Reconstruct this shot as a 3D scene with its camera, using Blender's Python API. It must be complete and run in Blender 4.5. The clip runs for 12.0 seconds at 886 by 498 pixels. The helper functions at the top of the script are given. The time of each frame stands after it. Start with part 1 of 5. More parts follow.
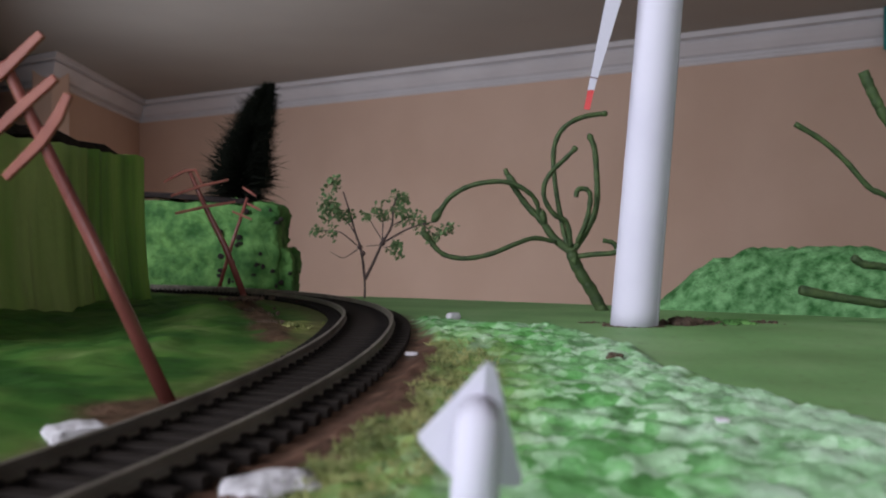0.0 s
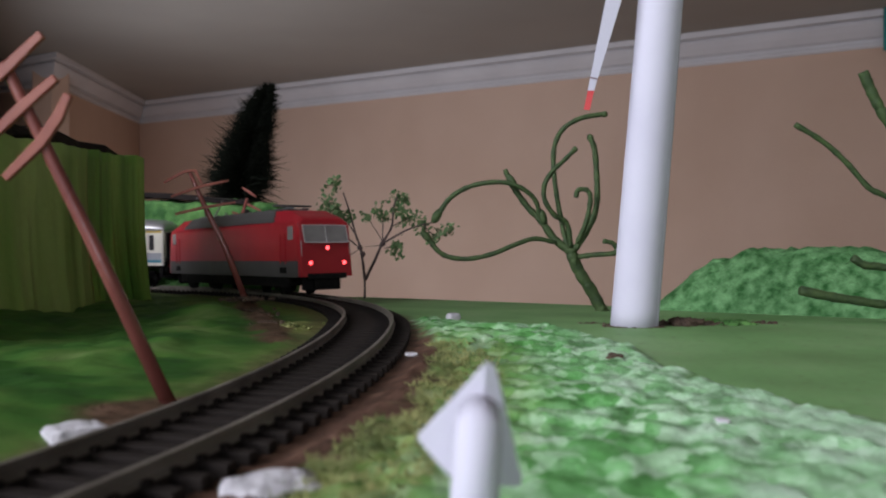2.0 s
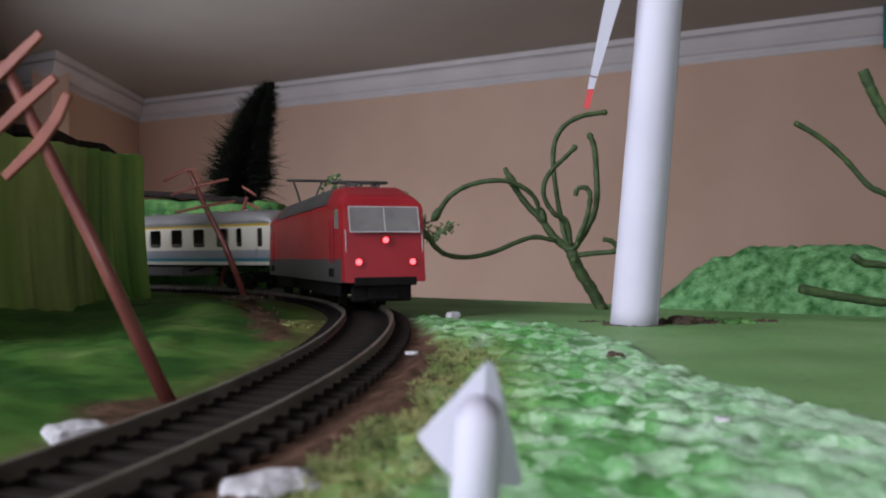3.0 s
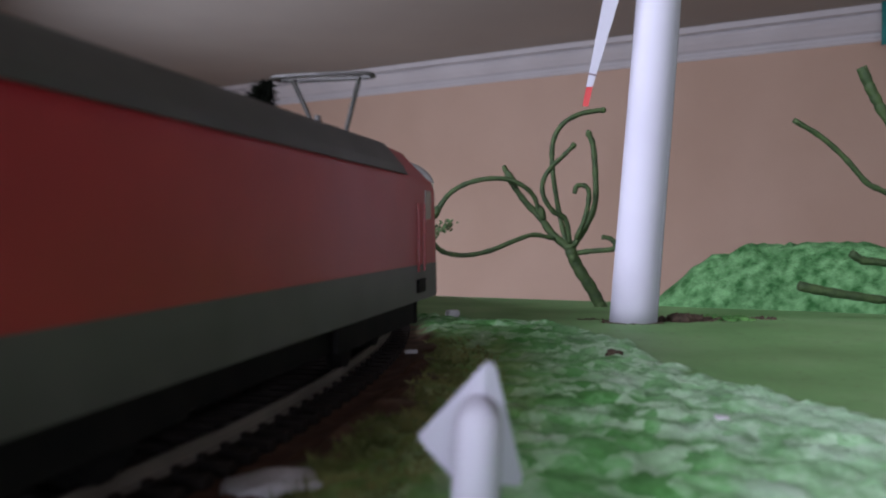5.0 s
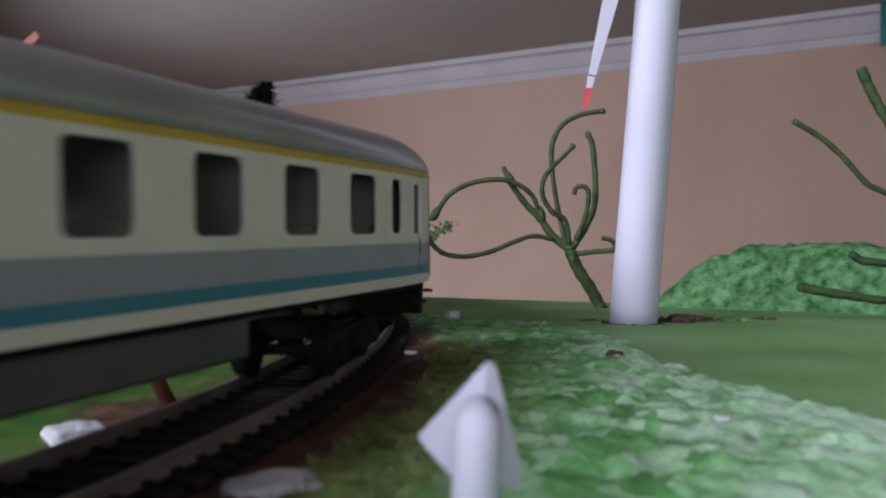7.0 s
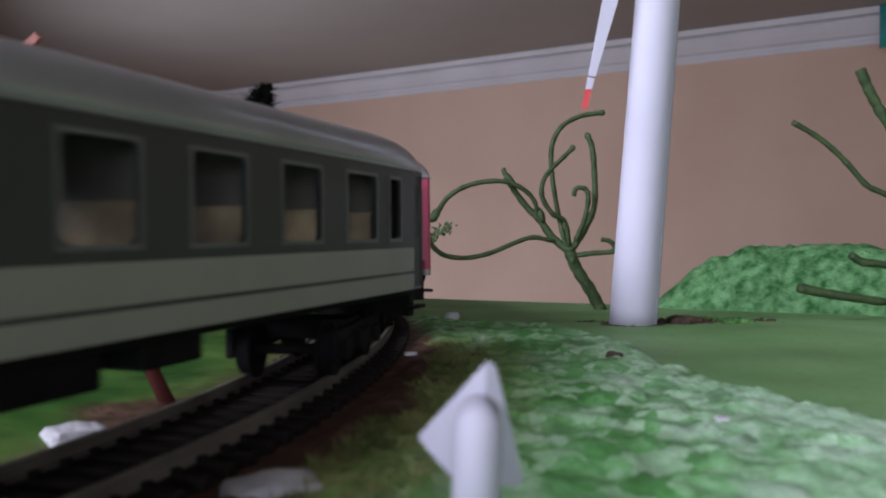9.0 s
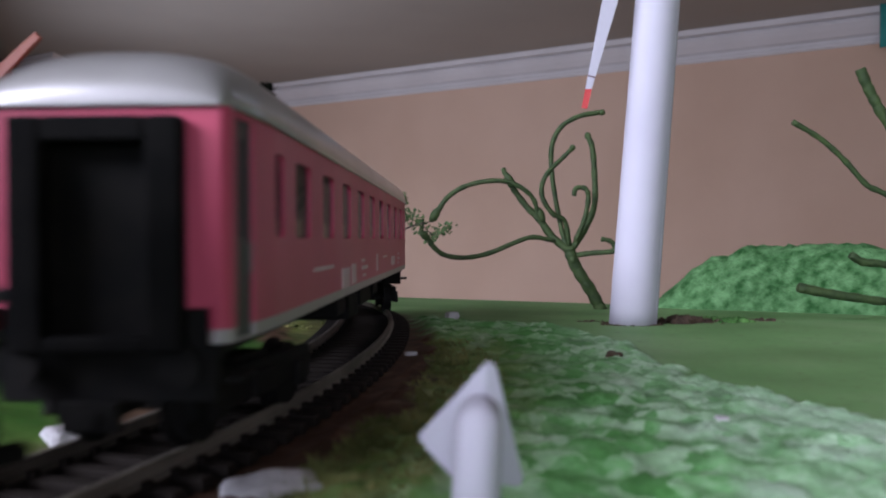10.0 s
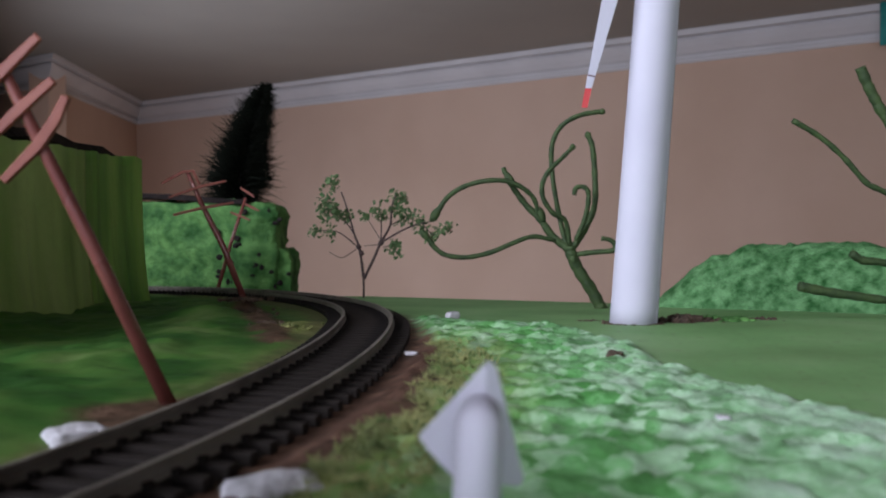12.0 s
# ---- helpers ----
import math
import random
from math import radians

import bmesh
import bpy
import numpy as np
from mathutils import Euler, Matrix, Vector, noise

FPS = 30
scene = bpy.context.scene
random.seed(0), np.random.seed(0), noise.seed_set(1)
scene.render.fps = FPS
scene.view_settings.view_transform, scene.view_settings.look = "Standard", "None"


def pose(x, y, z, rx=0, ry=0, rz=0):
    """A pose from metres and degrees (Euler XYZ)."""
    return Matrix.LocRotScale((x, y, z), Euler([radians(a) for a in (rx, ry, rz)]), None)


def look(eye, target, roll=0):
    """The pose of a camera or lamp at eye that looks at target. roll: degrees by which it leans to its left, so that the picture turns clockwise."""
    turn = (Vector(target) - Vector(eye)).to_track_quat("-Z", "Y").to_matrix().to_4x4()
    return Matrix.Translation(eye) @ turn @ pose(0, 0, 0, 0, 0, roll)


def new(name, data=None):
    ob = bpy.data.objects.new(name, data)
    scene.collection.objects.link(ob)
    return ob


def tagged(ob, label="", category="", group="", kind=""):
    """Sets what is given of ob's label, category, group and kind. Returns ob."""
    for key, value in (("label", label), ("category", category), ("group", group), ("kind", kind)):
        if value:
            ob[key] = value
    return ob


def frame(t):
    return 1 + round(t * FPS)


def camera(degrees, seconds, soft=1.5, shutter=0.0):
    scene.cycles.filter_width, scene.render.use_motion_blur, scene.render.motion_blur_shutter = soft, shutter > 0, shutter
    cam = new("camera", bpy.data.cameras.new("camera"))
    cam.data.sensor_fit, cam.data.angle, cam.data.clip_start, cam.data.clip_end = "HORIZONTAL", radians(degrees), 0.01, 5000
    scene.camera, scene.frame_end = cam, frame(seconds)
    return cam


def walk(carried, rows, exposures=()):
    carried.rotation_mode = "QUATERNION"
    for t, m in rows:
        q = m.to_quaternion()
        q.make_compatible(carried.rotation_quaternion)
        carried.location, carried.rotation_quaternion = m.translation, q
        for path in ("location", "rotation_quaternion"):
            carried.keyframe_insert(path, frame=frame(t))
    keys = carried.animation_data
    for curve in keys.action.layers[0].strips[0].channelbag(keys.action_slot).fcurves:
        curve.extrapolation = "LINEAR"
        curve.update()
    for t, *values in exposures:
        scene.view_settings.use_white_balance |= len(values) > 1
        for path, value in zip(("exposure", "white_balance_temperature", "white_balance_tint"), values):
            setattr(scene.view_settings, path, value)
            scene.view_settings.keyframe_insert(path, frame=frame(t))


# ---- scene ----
cam = camera(55.2, 12.0, soft=2.0, shutter=0.4)
cam.data.dof.use_dof, cam.data.dof.focus_distance, cam.data.dof.aperture_fstop = True, 0.37, 32.0

# ---- camera on its little stand at the edge of the layout ----
EYE_Z = 1.25  # metres above the room's floor


def cam_row(t, dx, dy, roll):
    """The stand leans a little as the train goes by; dx and dy in units of 1/1500 rad, about a point 80 mm ahead, roll in 1/1000 rad."""
    return (t, pose(dx * 0.0000533, 0, EYE_Z - dy * 0.0000533, 90 - 1.107 + math.degrees(dy / 1500), 0, math.degrees(dx / 1500)) @ Matrix.Rotation(-roll / 1000, 4, "Z"))


walk(cam, [cam_row(*r) for r in (
    (0.0, 0, 0, 0), (0.8, 0, 1.2, 0), (2.0, 0, 1.2, 0), (2.5, 0, 0, 0), (3.0, -0.3, -2.2, 1), (5.0, -2.5, -6.5, 3), (5.5, -3.0, -6.6, 3.3),
    (6.0, -3.0, -5.9, 3.6), (6.5, -2.8, -5, 4), (7.0, -3.0, -3.7, 4.8), (9.0, -3.8, -0.6, 5), (9.5, -3.9, -0.8, 5), (10.5, -3.6, -1.7, 5),
    (11.0, -3.2, -2, 5.5), (12.0, -2.8, -1.8, 8))],
     exposures=[(0.0, 0, 6500, 10), (2.5, 0.02, 6450, 10), (5.0, 0.15, 6100, 15), (11.4, 0.15, 6100, 15), (12.0, 0.04, 6150, 11)])

# ---- light: one big window beside the layout, two added fill lamps, overcast sky ----
world = bpy.data.worlds.new("sky")
scene.world = world
world.use_nodes = True
wn = world.node_tree
sky = wn.nodes.new("ShaderNodeTexSky")
sky.sky_type, sky.sun_disc, sky.sun_elevation, sky.sun_rotation = "NISHITA", False, radians(35), radians(100)
wn.links.new(sky.outputs[0], wn.nodes["Background"].inputs[0])
wn.nodes["Background"].inputs[1].default_value = 0.1


def area_lamp(name, eye, target, w, h, power, color):
    d = bpy.data.lights.new(name, "AREA")
    d.shape, d.size, d.size_y, d.energy, d.color = "RECTANGLE", w, h, power, color
    ob = new(name, d)
    ob.matrix_world = look(eye, target)
    return ob


DAY = (0.90, 0.90, 1.03)
area_lamp("window_daylight", (-1.21, -0.62, EYE_Z + 0.70), (-0.05, 0.15, EYE_Z - 0.02), 1.3, 0.62, 42, DAY)
# unseen fill lamps, added to brighten shaded ground, ceiling and far wall
area_lamp("fill_lamp_back", (0.6, -2.95, EYE_Z + 0.45), (0.6, 0.6, EYE_Z + 0.45), 1.5, 1.0, 21, DAY)
area_lamp("fill_lamp_far", (-1.87, 3.45, EYE_Z - 0.3), (-0.98, 3.91, EYE_Z - 0.3), 1.5, 1.0, 28, DAY)


# ---- materials ----
def mat(name, color, color2=None, scale=40, rough=0.6, bump=0.0, bump_scale=None, metal=0.0, detail=6, mix=(0.35, 0.65), vor=False, coat=0.0, spec=0.5, streak=1.0):
    m = bpy.data.materials.new(name)
    m.use_nodes = True
    nt = m.node_tree
    N, L = nt.nodes, nt.links
    b = N["Principled BSDF"]
    b.inputs["Roughness"].default_value, b.inputs["Metallic"].default_value = rough, metal
    b.inputs["Coat Weight"].default_value = coat
    b.inputs["Specular IOR Level"].default_value = spec
    tc = N.new("ShaderNodeTexCoord")
    n1 = N.new("ShaderNodeTexNoise")
    n1.inputs["Scale"].default_value, n1.inputs["Detail"].default_value = scale, detail
    mp = N.new("ShaderNodeMapping")
    mp.inputs["Scale"].default_value = (1, 1, streak)
    L.new(tc.outputs["Object"], mp.inputs["Vector"])
    L.new(mp.outputs["Vector"], n1.inputs["Vector"])
    ramp = N.new("ShaderNodeValToRGB")
    ramp.color_ramp.elements[0].position, ramp.color_ramp.elements[1].position = mix
    ramp.color_ramp.elements[0].color = (*color, 1)
    c2 = color2 or tuple(min(1, c * 1.18 + 0.004) for c in color)
    ramp.color_ramp.elements[1].color = (*c2, 1)
    L.new(n1.outputs["Fac"], ramp.inputs["Fac"])
    L.new(ramp.outputs["Color"], b.inputs["Base Color"])
    if bump:
        if vor:
            n2 = N.new("ShaderNodeTexVoronoi")
            out = n2.outputs["Distance"]
        else:
            n2 = N.new("ShaderNodeTexNoise")
            n2.inputs["Detail"].default_value = 8
            out = n2.outputs["Fac"]
        n2.inputs["Scale"].default_value = bump_scale or scale * 4
        L.new(tc.outputs["Object"], n2.inputs["Vector"])
        bp = N.new("ShaderNodeBump")
        bp.inputs["Strength"].default_value, bp.inputs["Distance"].default_value = 1.0, bump
        L.new(out, bp.inputs["Height"])
        L.new(bp.outputs["Normal"], b.inputs["Normal"])
    # broad variation of the gloss
    n3 = N.new("ShaderNodeTexNoise")
    n3.inputs["Scale"].default_value = scale * 0.4
    L.new(tc.outputs["Object"], n3.inputs["Vector"])
    mr = N.new("ShaderNodeMapRange")
    mr.inputs["To Min"].default_value, mr.inputs["To Max"].default_value = max(0.05, rough - 0.1), min(1, rough + 0.1)
    L.new(n3.outputs["Fac"], mr.inputs["Value"])
    L.new(mr.outputs["Result"], b.inputs["Roughness"])
    return m


def mat_bands(name, bands, rough=0.45, top=0.06):
    """Paint in level bands: (height in mm, colour) from below, with a little grime."""
    m = mat(name, bands[0][1], None, 60, rough)
    N, L = m.node_tree.nodes, m.node_tree.links
    b = N["Principled BSDF"]
    tc = N["Texture Coordinate"]
    sep = N.new("ShaderNodeSeparateXYZ")
    L.new(tc.outputs["Object"], sep.inputs[0])
    mr = N.new("ShaderNodeMapRange")
    mr.inputs["From Max"].default_value = top
    L.new(sep.outputs["Z"], mr.inputs["Value"])
    ramp = N.new("ShaderNodeValToRGB")
    cr = ramp.color_ramp
    cr.interpolation = "CONSTANT"
    cr.elements[0].position, cr.elements[0].color = 0, (*bands[0][1], 1)
    cr.elements[1].position, cr.elements[1].color = bands[1][0] * 0.001 / top, (*bands[1][1], 1)
    for z, c in bands[2:]:
        e = cr.elements.new(z * 0.001 / top)
        e.color = (*c, 1)
    L.new(mr.outputs["Result"], ramp.inputs["Fac"])
    n = N.new("ShaderNodeTexNoise")
    n.inputs["Scale"].default_value, n.inputs["Detail"].default_value = 90, 6
    L.new(tc.outputs["Object"], n.inputs["Vector"])
    mr2 = N.new("ShaderNodeMapRange")
    mr2.inputs["To Min"].default_value, mr2.inputs["To Max"].default_value = 0.82, 1.1
    L.new(n.outputs["Fac"], mr2.inputs["Value"])
    mx = N.new("ShaderNodeMix")
    mx.data_type, mx.blend_type = "RGBA", "MULTIPLY"
    mx.inputs["Factor"].default_value = 1
    L.new(ramp.outputs["Color"], mx.inputs["A"])
    L.new(mr2.outputs["Result"], mx.inputs["B"])
    L.new(mx.outputs["Result"], b.inputs["Base Color"])
    return m


def mat_ground():
    """Painted board, daubed foam, brown earth and olive scatter, each where its mask on the mesh says."""
    m = bpy.data.materials.new("layout_ground")
    m.use_nodes = True
    N, L = m.node_tree.nodes, m.node_tree.links
    b = N["Principled BSDF"]
    tc = N.new("ShaderNodeTexCoord")

    def noise_ramp(scale, stops, detail=6, vor=False):
        n = N.new("ShaderNodeTexVoronoi" if vor else "ShaderNodeTexNoise")
        n.inputs["Scale"].default_value = scale
        n.inputs["Detail"].default_value = detail
        L.new(tc.outputs["Object"], n.inputs["Vector"])
        r = N.new("ShaderNodeValToRGB")
        cr = r.color_ramp
        cr.elements[0].position, cr.elements[0].color = stops[0][0], (*stops[0][1], 1)
        cr.elements[1].position, cr.elements[1].color = stops[-1][0], (*stops[-1][1], 1)
        for p, c in stops[1:-1]:
            e = cr.elements.new(p)
            e.color = (*c, 1)
        L.new(n.outputs["Distance" if vor else "Fac"], r.inputs["Fac"])
        return r.outputs["Color"]

    def mixed(fac, a, c):
        x = N.new("ShaderNodeMix")
        x.data_type = "RGBA"
        L.new(fac, x.inputs["Factor"])
        L.new(a, x.inputs["A"])
        L.new(c, x.inputs["B"])
        return x.outputs["Result"]

    def mask(name):
        a = N.new("ShaderNodeAttribute")
        a.attribute_name = name
        return a.outputs["Fac"]

    board = noise_ramp(25, [(0.3, (0.12, 0.245, 0.085)), (0.5, (0.155, 0.30, 0.11)), (0.7, (0.20, 0.335, 0.145))], 8)
    specks = noise_ramp(330, [(0.60, (0, 0, 0)), (0.72, (0.55, 0.55, 0.55))], 5)
    brown = noise_ramp(60, [(0.3, (0.07, 0.075, 0.035)), (0.7, (0.16, 0.15, 0.085))])
    board = mixed(specks, board, brown)
    haze = noise_ramp(14, [(0.50, (0, 0, 0)), (0.74, (0.3, 0.3, 0.3))], 5)
    board = mixed(haze, board, brown)
    left = noise_ramp(38, [(0.30, (0.012, 0.045, 0.007)), (0.44, (0.026, 0.085, 0.012)), (0.58, (0.055, 0.12, 0.022)), (0.75, (0.12, 0.175, 0.055))], 7)
    foam_a = noise_ramp(85, [(0.32, (0.03, 0.13, 0.02)), (0.45, (0.085, 0.27, 0.07)), (0.57, (0.16, 0.40, 0.14)), (0.70, (0.34, 0.58, 0.32))], 5)
    # every blob of foam took the paint in its own tone
    blob = N.new("ShaderNodeTexVoronoi")
    blob.inputs["Scale"].default_value, blob.inputs["Detail"].default_value, blob.inputs["Roughness"].default_value = 210, 1.0, 0.35
    warp = N.new("ShaderNodeTexNoise")
    warp.inputs["Scale"].default_value, warp.inputs["Detail"].default_value = 150, 3
    L.new(tc.outputs["Object"], warp.inputs["Vector"])
    shift = N.new("ShaderNodeVectorMath")
    shift.operation, shift.inputs["Scale"].default_value = "SCALE", 0.006
    L.new(warp.outputs["Color"], shift.inputs[0])
    moved = N.new("ShaderNodeVectorMath")
    L.new(tc.outputs["Object"], moved.inputs[0])
    L.new(shift.outputs["Vector"], moved.inputs[1])
    L.new(moved.outputs["Vector"], blob.inputs["Vector"])
    tone = N.new("ShaderNodeSeparateColor")
    L.new(blob.outputs["Color"], tone.inputs["Color"])
    tones = N.new("ShaderNodeValToRGB")
    tr = tones.color_ramp
    tr.elements[0].position, tr.elements[0].color = 0.0, (0.05, 0.19, 0.04, 1)
    tr.elements[1].position, tr.elements[1].color = 1.0, (0.44, 0.64, 0.42, 1)
    for pos, col in ((0.4, (0.10, 0.31, 0.08, 1)), (0.75, (0.19, 0.44, 0.17, 1))):
        tr.elements.new(pos).color = col
    L.new(tone.outputs["Red"], tones.inputs["Fac"])
    nmix = N.new("ShaderNodeTexNoise")
    nmix.inputs["Scale"].default_value = 40
    L.new(tc.outputs["Object"], nmix.inputs["Vector"])
    more = N.new("ShaderNodeMapRange")
    more.inputs["From Min"].default_value, more.inputs["From Max"].default_value, more.inputs["To Min"].default_value, more.inputs["To Max"].default_value = 0.35, 0.65, 0.35, 1.0
    L.new(nmix.outputs["Fac"], more.inputs["Value"])
    foam = mixed(more.outputs["Result"], foam_a, tones.outputs["Color"])
    frost = noise_ramp(60, [(0.56, (0, 0, 0)), (0.74, (0.75, 0.75, 0.75))], 7)
    white = noise_ramp(200, [(0.3, (0.38, 0.58, 0.38)), (0.7, (0.74, 0.84, 0.75))], 3)
    foam = mixed(frost, foam, white)
    # the mat's colour turns paler, unevenly, towards its outer end
    sep = N.new("ShaderNodeSeparateXYZ")
    L.new(tc.outputs["Object"], sep.inputs[0])
    out = N.new("ShaderNodeMapRange")
    out.inputs["From Min"].default_value, out.inputs["From Max"].default_value, out.inputs["To Max"].default_value = 0.03, 0.08, 1.35
    L.new(sep.outputs["X"], out.inputs["Value"])
    pale_noise = N.new("ShaderNodeTexNoise")
    pale_noise.inputs["Scale"].default_value, pale_noise.inputs["Detail"].default_value = 90, 8
    L.new(tc.outputs["Object"], pale_noise.inputs["Vector"])
    amount = N.new("ShaderNodeMath")
    amount.operation = "MULTIPLY"
    L.new(out.outputs["Result"], amount.inputs[0])
    L.new(pale_noise.outputs["Fac"], amount.inputs[1])
    foam = mixed(amount.outputs[0], foam, white)
    fine = noise_ramp(520, [(0.0, (1.4, 1.38, 1.36)), (0.45, (1.16, 1.16, 1.13)), (0.9, (0.66, 0.72, 0.6))], 2, True)
    pores = N.new("ShaderNodeMix")
    pores.data_type, pores.blend_type = "RGBA", "MULTIPLY"
    pores.inputs["Factor"].default_value = 0.3
    L.new(foam, pores.inputs["A"])
    L.new(fine, pores.inputs["B"])
    foam = pores.outputs["Result"]
    olive = noise_ramp(160, [(0.3, (0.06, 0.10, 0.02)), (0.5, (0.17, 0.22, 0.05)), (0.68, (0.34, 0.35, 0.14))], 8)
    mud = noise_ramp(180, [(0.3, (0.035, 0.02, 0.013)), (0.55, (0.085, 0.045, 0.03)), (0.75, (0.15, 0.09, 0.06))], 8)
    c = mixed(mask("left"), board, left)
    c = mixed(mask("foam"), c, foam)
    c = mixed(mask("olive"), c, olive)
    c = mixed(mask("mud"), c, mud)
    L.new(c, b.inputs["Base Color"])
    b.inputs["Roughness"].default_value = 0.62
    b.inputs["Specular IOR Level"].default_value = 0.15
    n2 = N.new("ShaderNodeTexNoise")
    n2.inputs["Scale"].default_value, n2.inputs["Detail"].default_value = 420, 8
    L.new(tc.outputs["Object"], n2.inputs["Vector"])
    add = N.new("ShaderNodeMath")
    add.operation = "MAXIMUM"
    L.new(mask("foam"), add.inputs[0])
    L.new(mask("mud"), add.inputs[1])
    mul = N.new("ShaderNodeMath")
    mul.operation = "MULTIPLY_ADD"
    mul.inputs[1].default_value, mul.inputs[2].default_value = 0.8, 0.2
    L.new(add.outputs[0], mul.inputs[0])
    bp = N.new("ShaderNodeBump")
    bp.inputs["Distance"].default_value = 0.0006
    L.new(mul.outputs[0], bp.inputs["Strength"])
    L.new(n2.outputs["Fac"], bp.inputs["Height"])
    L.new(bp.outputs["Normal"], b.inputs["Normal"])
    return m


def mat_glow(name, color, strength):
    m = mat(name, color, None, 50, 0.3)
    b = m.node_tree.nodes["Principled BSDF"]
    b.inputs["Emission Color"].default_value = (*color, 1)
    b.inputs["Emission Strength"].default_value = strength
    return m


def mat_glass(name, tint, rough=0.05):
    m = mat(name, tint, tint, 30, rough)
    b = m.node_tree.nodes["Principled BSDF"]
    m.node_tree.links.remove(b.inputs["Roughness"].links[0])
    b.inputs["Roughness"].default_value = rough
    b.inputs["Transmission Weight"].default_value, b.inputs["IOR"].default_value = 1.0, 1.03
    return m


M = {}
M["wall"] = mat("peach_wallpaper", (0.64, 0.455, 0.335), (0.70, 0.51, 0.385), 1.6, 0.85, 0.0015, 70)
# dark brown for the unseen walls, to cut light bounced onto the train
M["dim_wall"] = mat("bounce_cutting_wall", (0.17, 0.14, 0.12), (0.21, 0.175, 0.15), 1.6, 0.85, 0.0015, 70)
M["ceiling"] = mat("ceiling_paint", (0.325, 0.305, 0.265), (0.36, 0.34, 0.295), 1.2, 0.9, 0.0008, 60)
M["plaster"] = mat("white_moulding", (0.66, 0.65, 0.65), (0.72, 0.71, 0.71), 4, 0.7)
M["floor"] = mat("floor_boards", (0.16, 0.10, 0.06), (0.24, 0.16, 0.1), 5, 0.45)
M["steel"] = mat("rail_steel", (0.10, 0.088, 0.07), (0.19, 0.17, 0.14), 90, 0.5, metal=0.3)
M["tie"] = mat("black_plastic_ties", (0.008, 0.0065, 0.006), (0.02, 0.016, 0.013), 120, 0.8, 0.0002, 1500, spec=0.1)
M["cliff"] = mat("green_painted_cloth", (0.17, 0.33, 0.05), (0.38, 0.55, 0.16), 26, 0.6, 0.0015, 45, mix=(0.34, 0.66), streak=0.22)
M["cliff_dark"] = mat("dark_green_painted_cloth", (0.04, 0.18, 0.014), (0.24, 0.45, 0.075), 30, 0.6, 0.0015, 45, mix=(0.34, 0.66), streak=0.2)
M["cliff_top"] = mat("black_tarred_edge", (0.008, 0.006, 0.006), (0.02, 0.015, 0.013), 60, 0.85, 0.002, 200, spec=0.15)
M["foam"] = mat("green_daubed_foam", (0.016, 0.085, 0.016), (0.16, 0.34, 0.14), 190, 0.7, 0.0016, 520, mix=(0.32, 0.72), detail=9, spec=0.2)
M["foam_dark"] = mat("green_daubed_foam_wall", (0.014, 0.085, 0.008), (0.125, 0.29, 0.07), 75, 0.8, 0.003, 220, mix=(0.36, 0.74))
M["brown_plastic"] = mat("brown_plastic", (0.13, 0.036, 0.03), (0.21, 0.07, 0.055), 60, 0.27)
M["red_arm"] = mat("reddish_brown_plastic", (0.17, 0.04, 0.028), (0.27, 0.085, 0.055), 60, 0.4)
M["white_paper"] = mat("white_paper", (0.50, 0.49, 0.565), (0.56, 0.55, 0.62), 20, 0.75, spec=0.25)
M["red_tip"] = mat("red_ink", (0.50, 0.03, 0.035), (0.6, 0.06, 0.06), 200, 0.5)
M["ink"] = mat("dark_ink", (0.10, 0.05, 0.06), (0.16, 0.08, 0.09), 200, 0.5)
M["wire"] = mat("green_tape", (0.020, 0.042, 0.010), (0.05, 0.085, 0.022), 220, 0.7, 0.0006, 900)
M["twig"] = mat("dark_twig", (0.03, 0.018, 0.016), (0.06, 0.035, 0.03), 300, 0.7, 0.0003, 900)
M["leaf"] = mat("dry_green_flakes", (0.04, 0.10, 0.03), (0.13, 0.20, 0.075), 160, 0.8)
M["needle"] = mat("black_green_bristles", (0.004, 0.006, 0.004), (0.011, 0.013, 0.008), 300, 0.9, spec=0.1)
M["stone"] = mat("pale_chip", (0.36, 0.35, 0.36), (0.58, 0.57, 0.58), 120, 0.8, 0.001, 500)
M["clod"] = mat("dark_earth_crumbs", (0.04, 0.025, 0.016), (0.10, 0.066, 0.042), 200, 0.9, 0.001, 700)
M["red"] = mat("red_loco_paint", (0.28, 0.010, 0.018), (0.32, 0.015, 0.022), 60, 0.38)
M["dark"] = mat("dark_grey_paint", (0.055, 0.052, 0.048), (0.075, 0.07, 0.066), 60, 0.5)
M["black"] = mat("black_underframe", (0.006, 0.006, 0.006), (0.011, 0.010, 0.009), 150, 0.75, 0.0001, 900, spec=0.1)
M["grey_roof"] = mat("grey_coach_roof", (0.27, 0.265, 0.26), (0.33, 0.325, 0.32), 40, 0.34, metal=0.35, coat=0.4)
M["frame_white"] = mat("pale_window_frame", (0.38, 0.36, 0.35), None, 80, 0.4)
M["screen"] = mat("grey_windscreen", (0.16, 0.15, 0.145), (0.22, 0.21, 0.20), 80, 0.18)
M["seat"] = mat("beige_seats", (0.13, 0.095, 0.055), (0.34, 0.26, 0.15), 110, 0.7)
M["marking"] = mat("pale_lettering", (0.50, 0.36, 0.38), (0.60, 0.48, 0.50), 60, 0.6)
M["tail"] = mat_glow("red_lamp", (1.0, 0.06, 0.07), 5.0)
M["glass"] = mat_glass("coach_glass", (0.75, 0.78, 0.76), 0.01)
M["dark_glass"] = mat("dark_door_glass", (0.008, 0.008, 0.008), (0.014, 0.013, 0.012), 60, 0.4, spec=0.25)
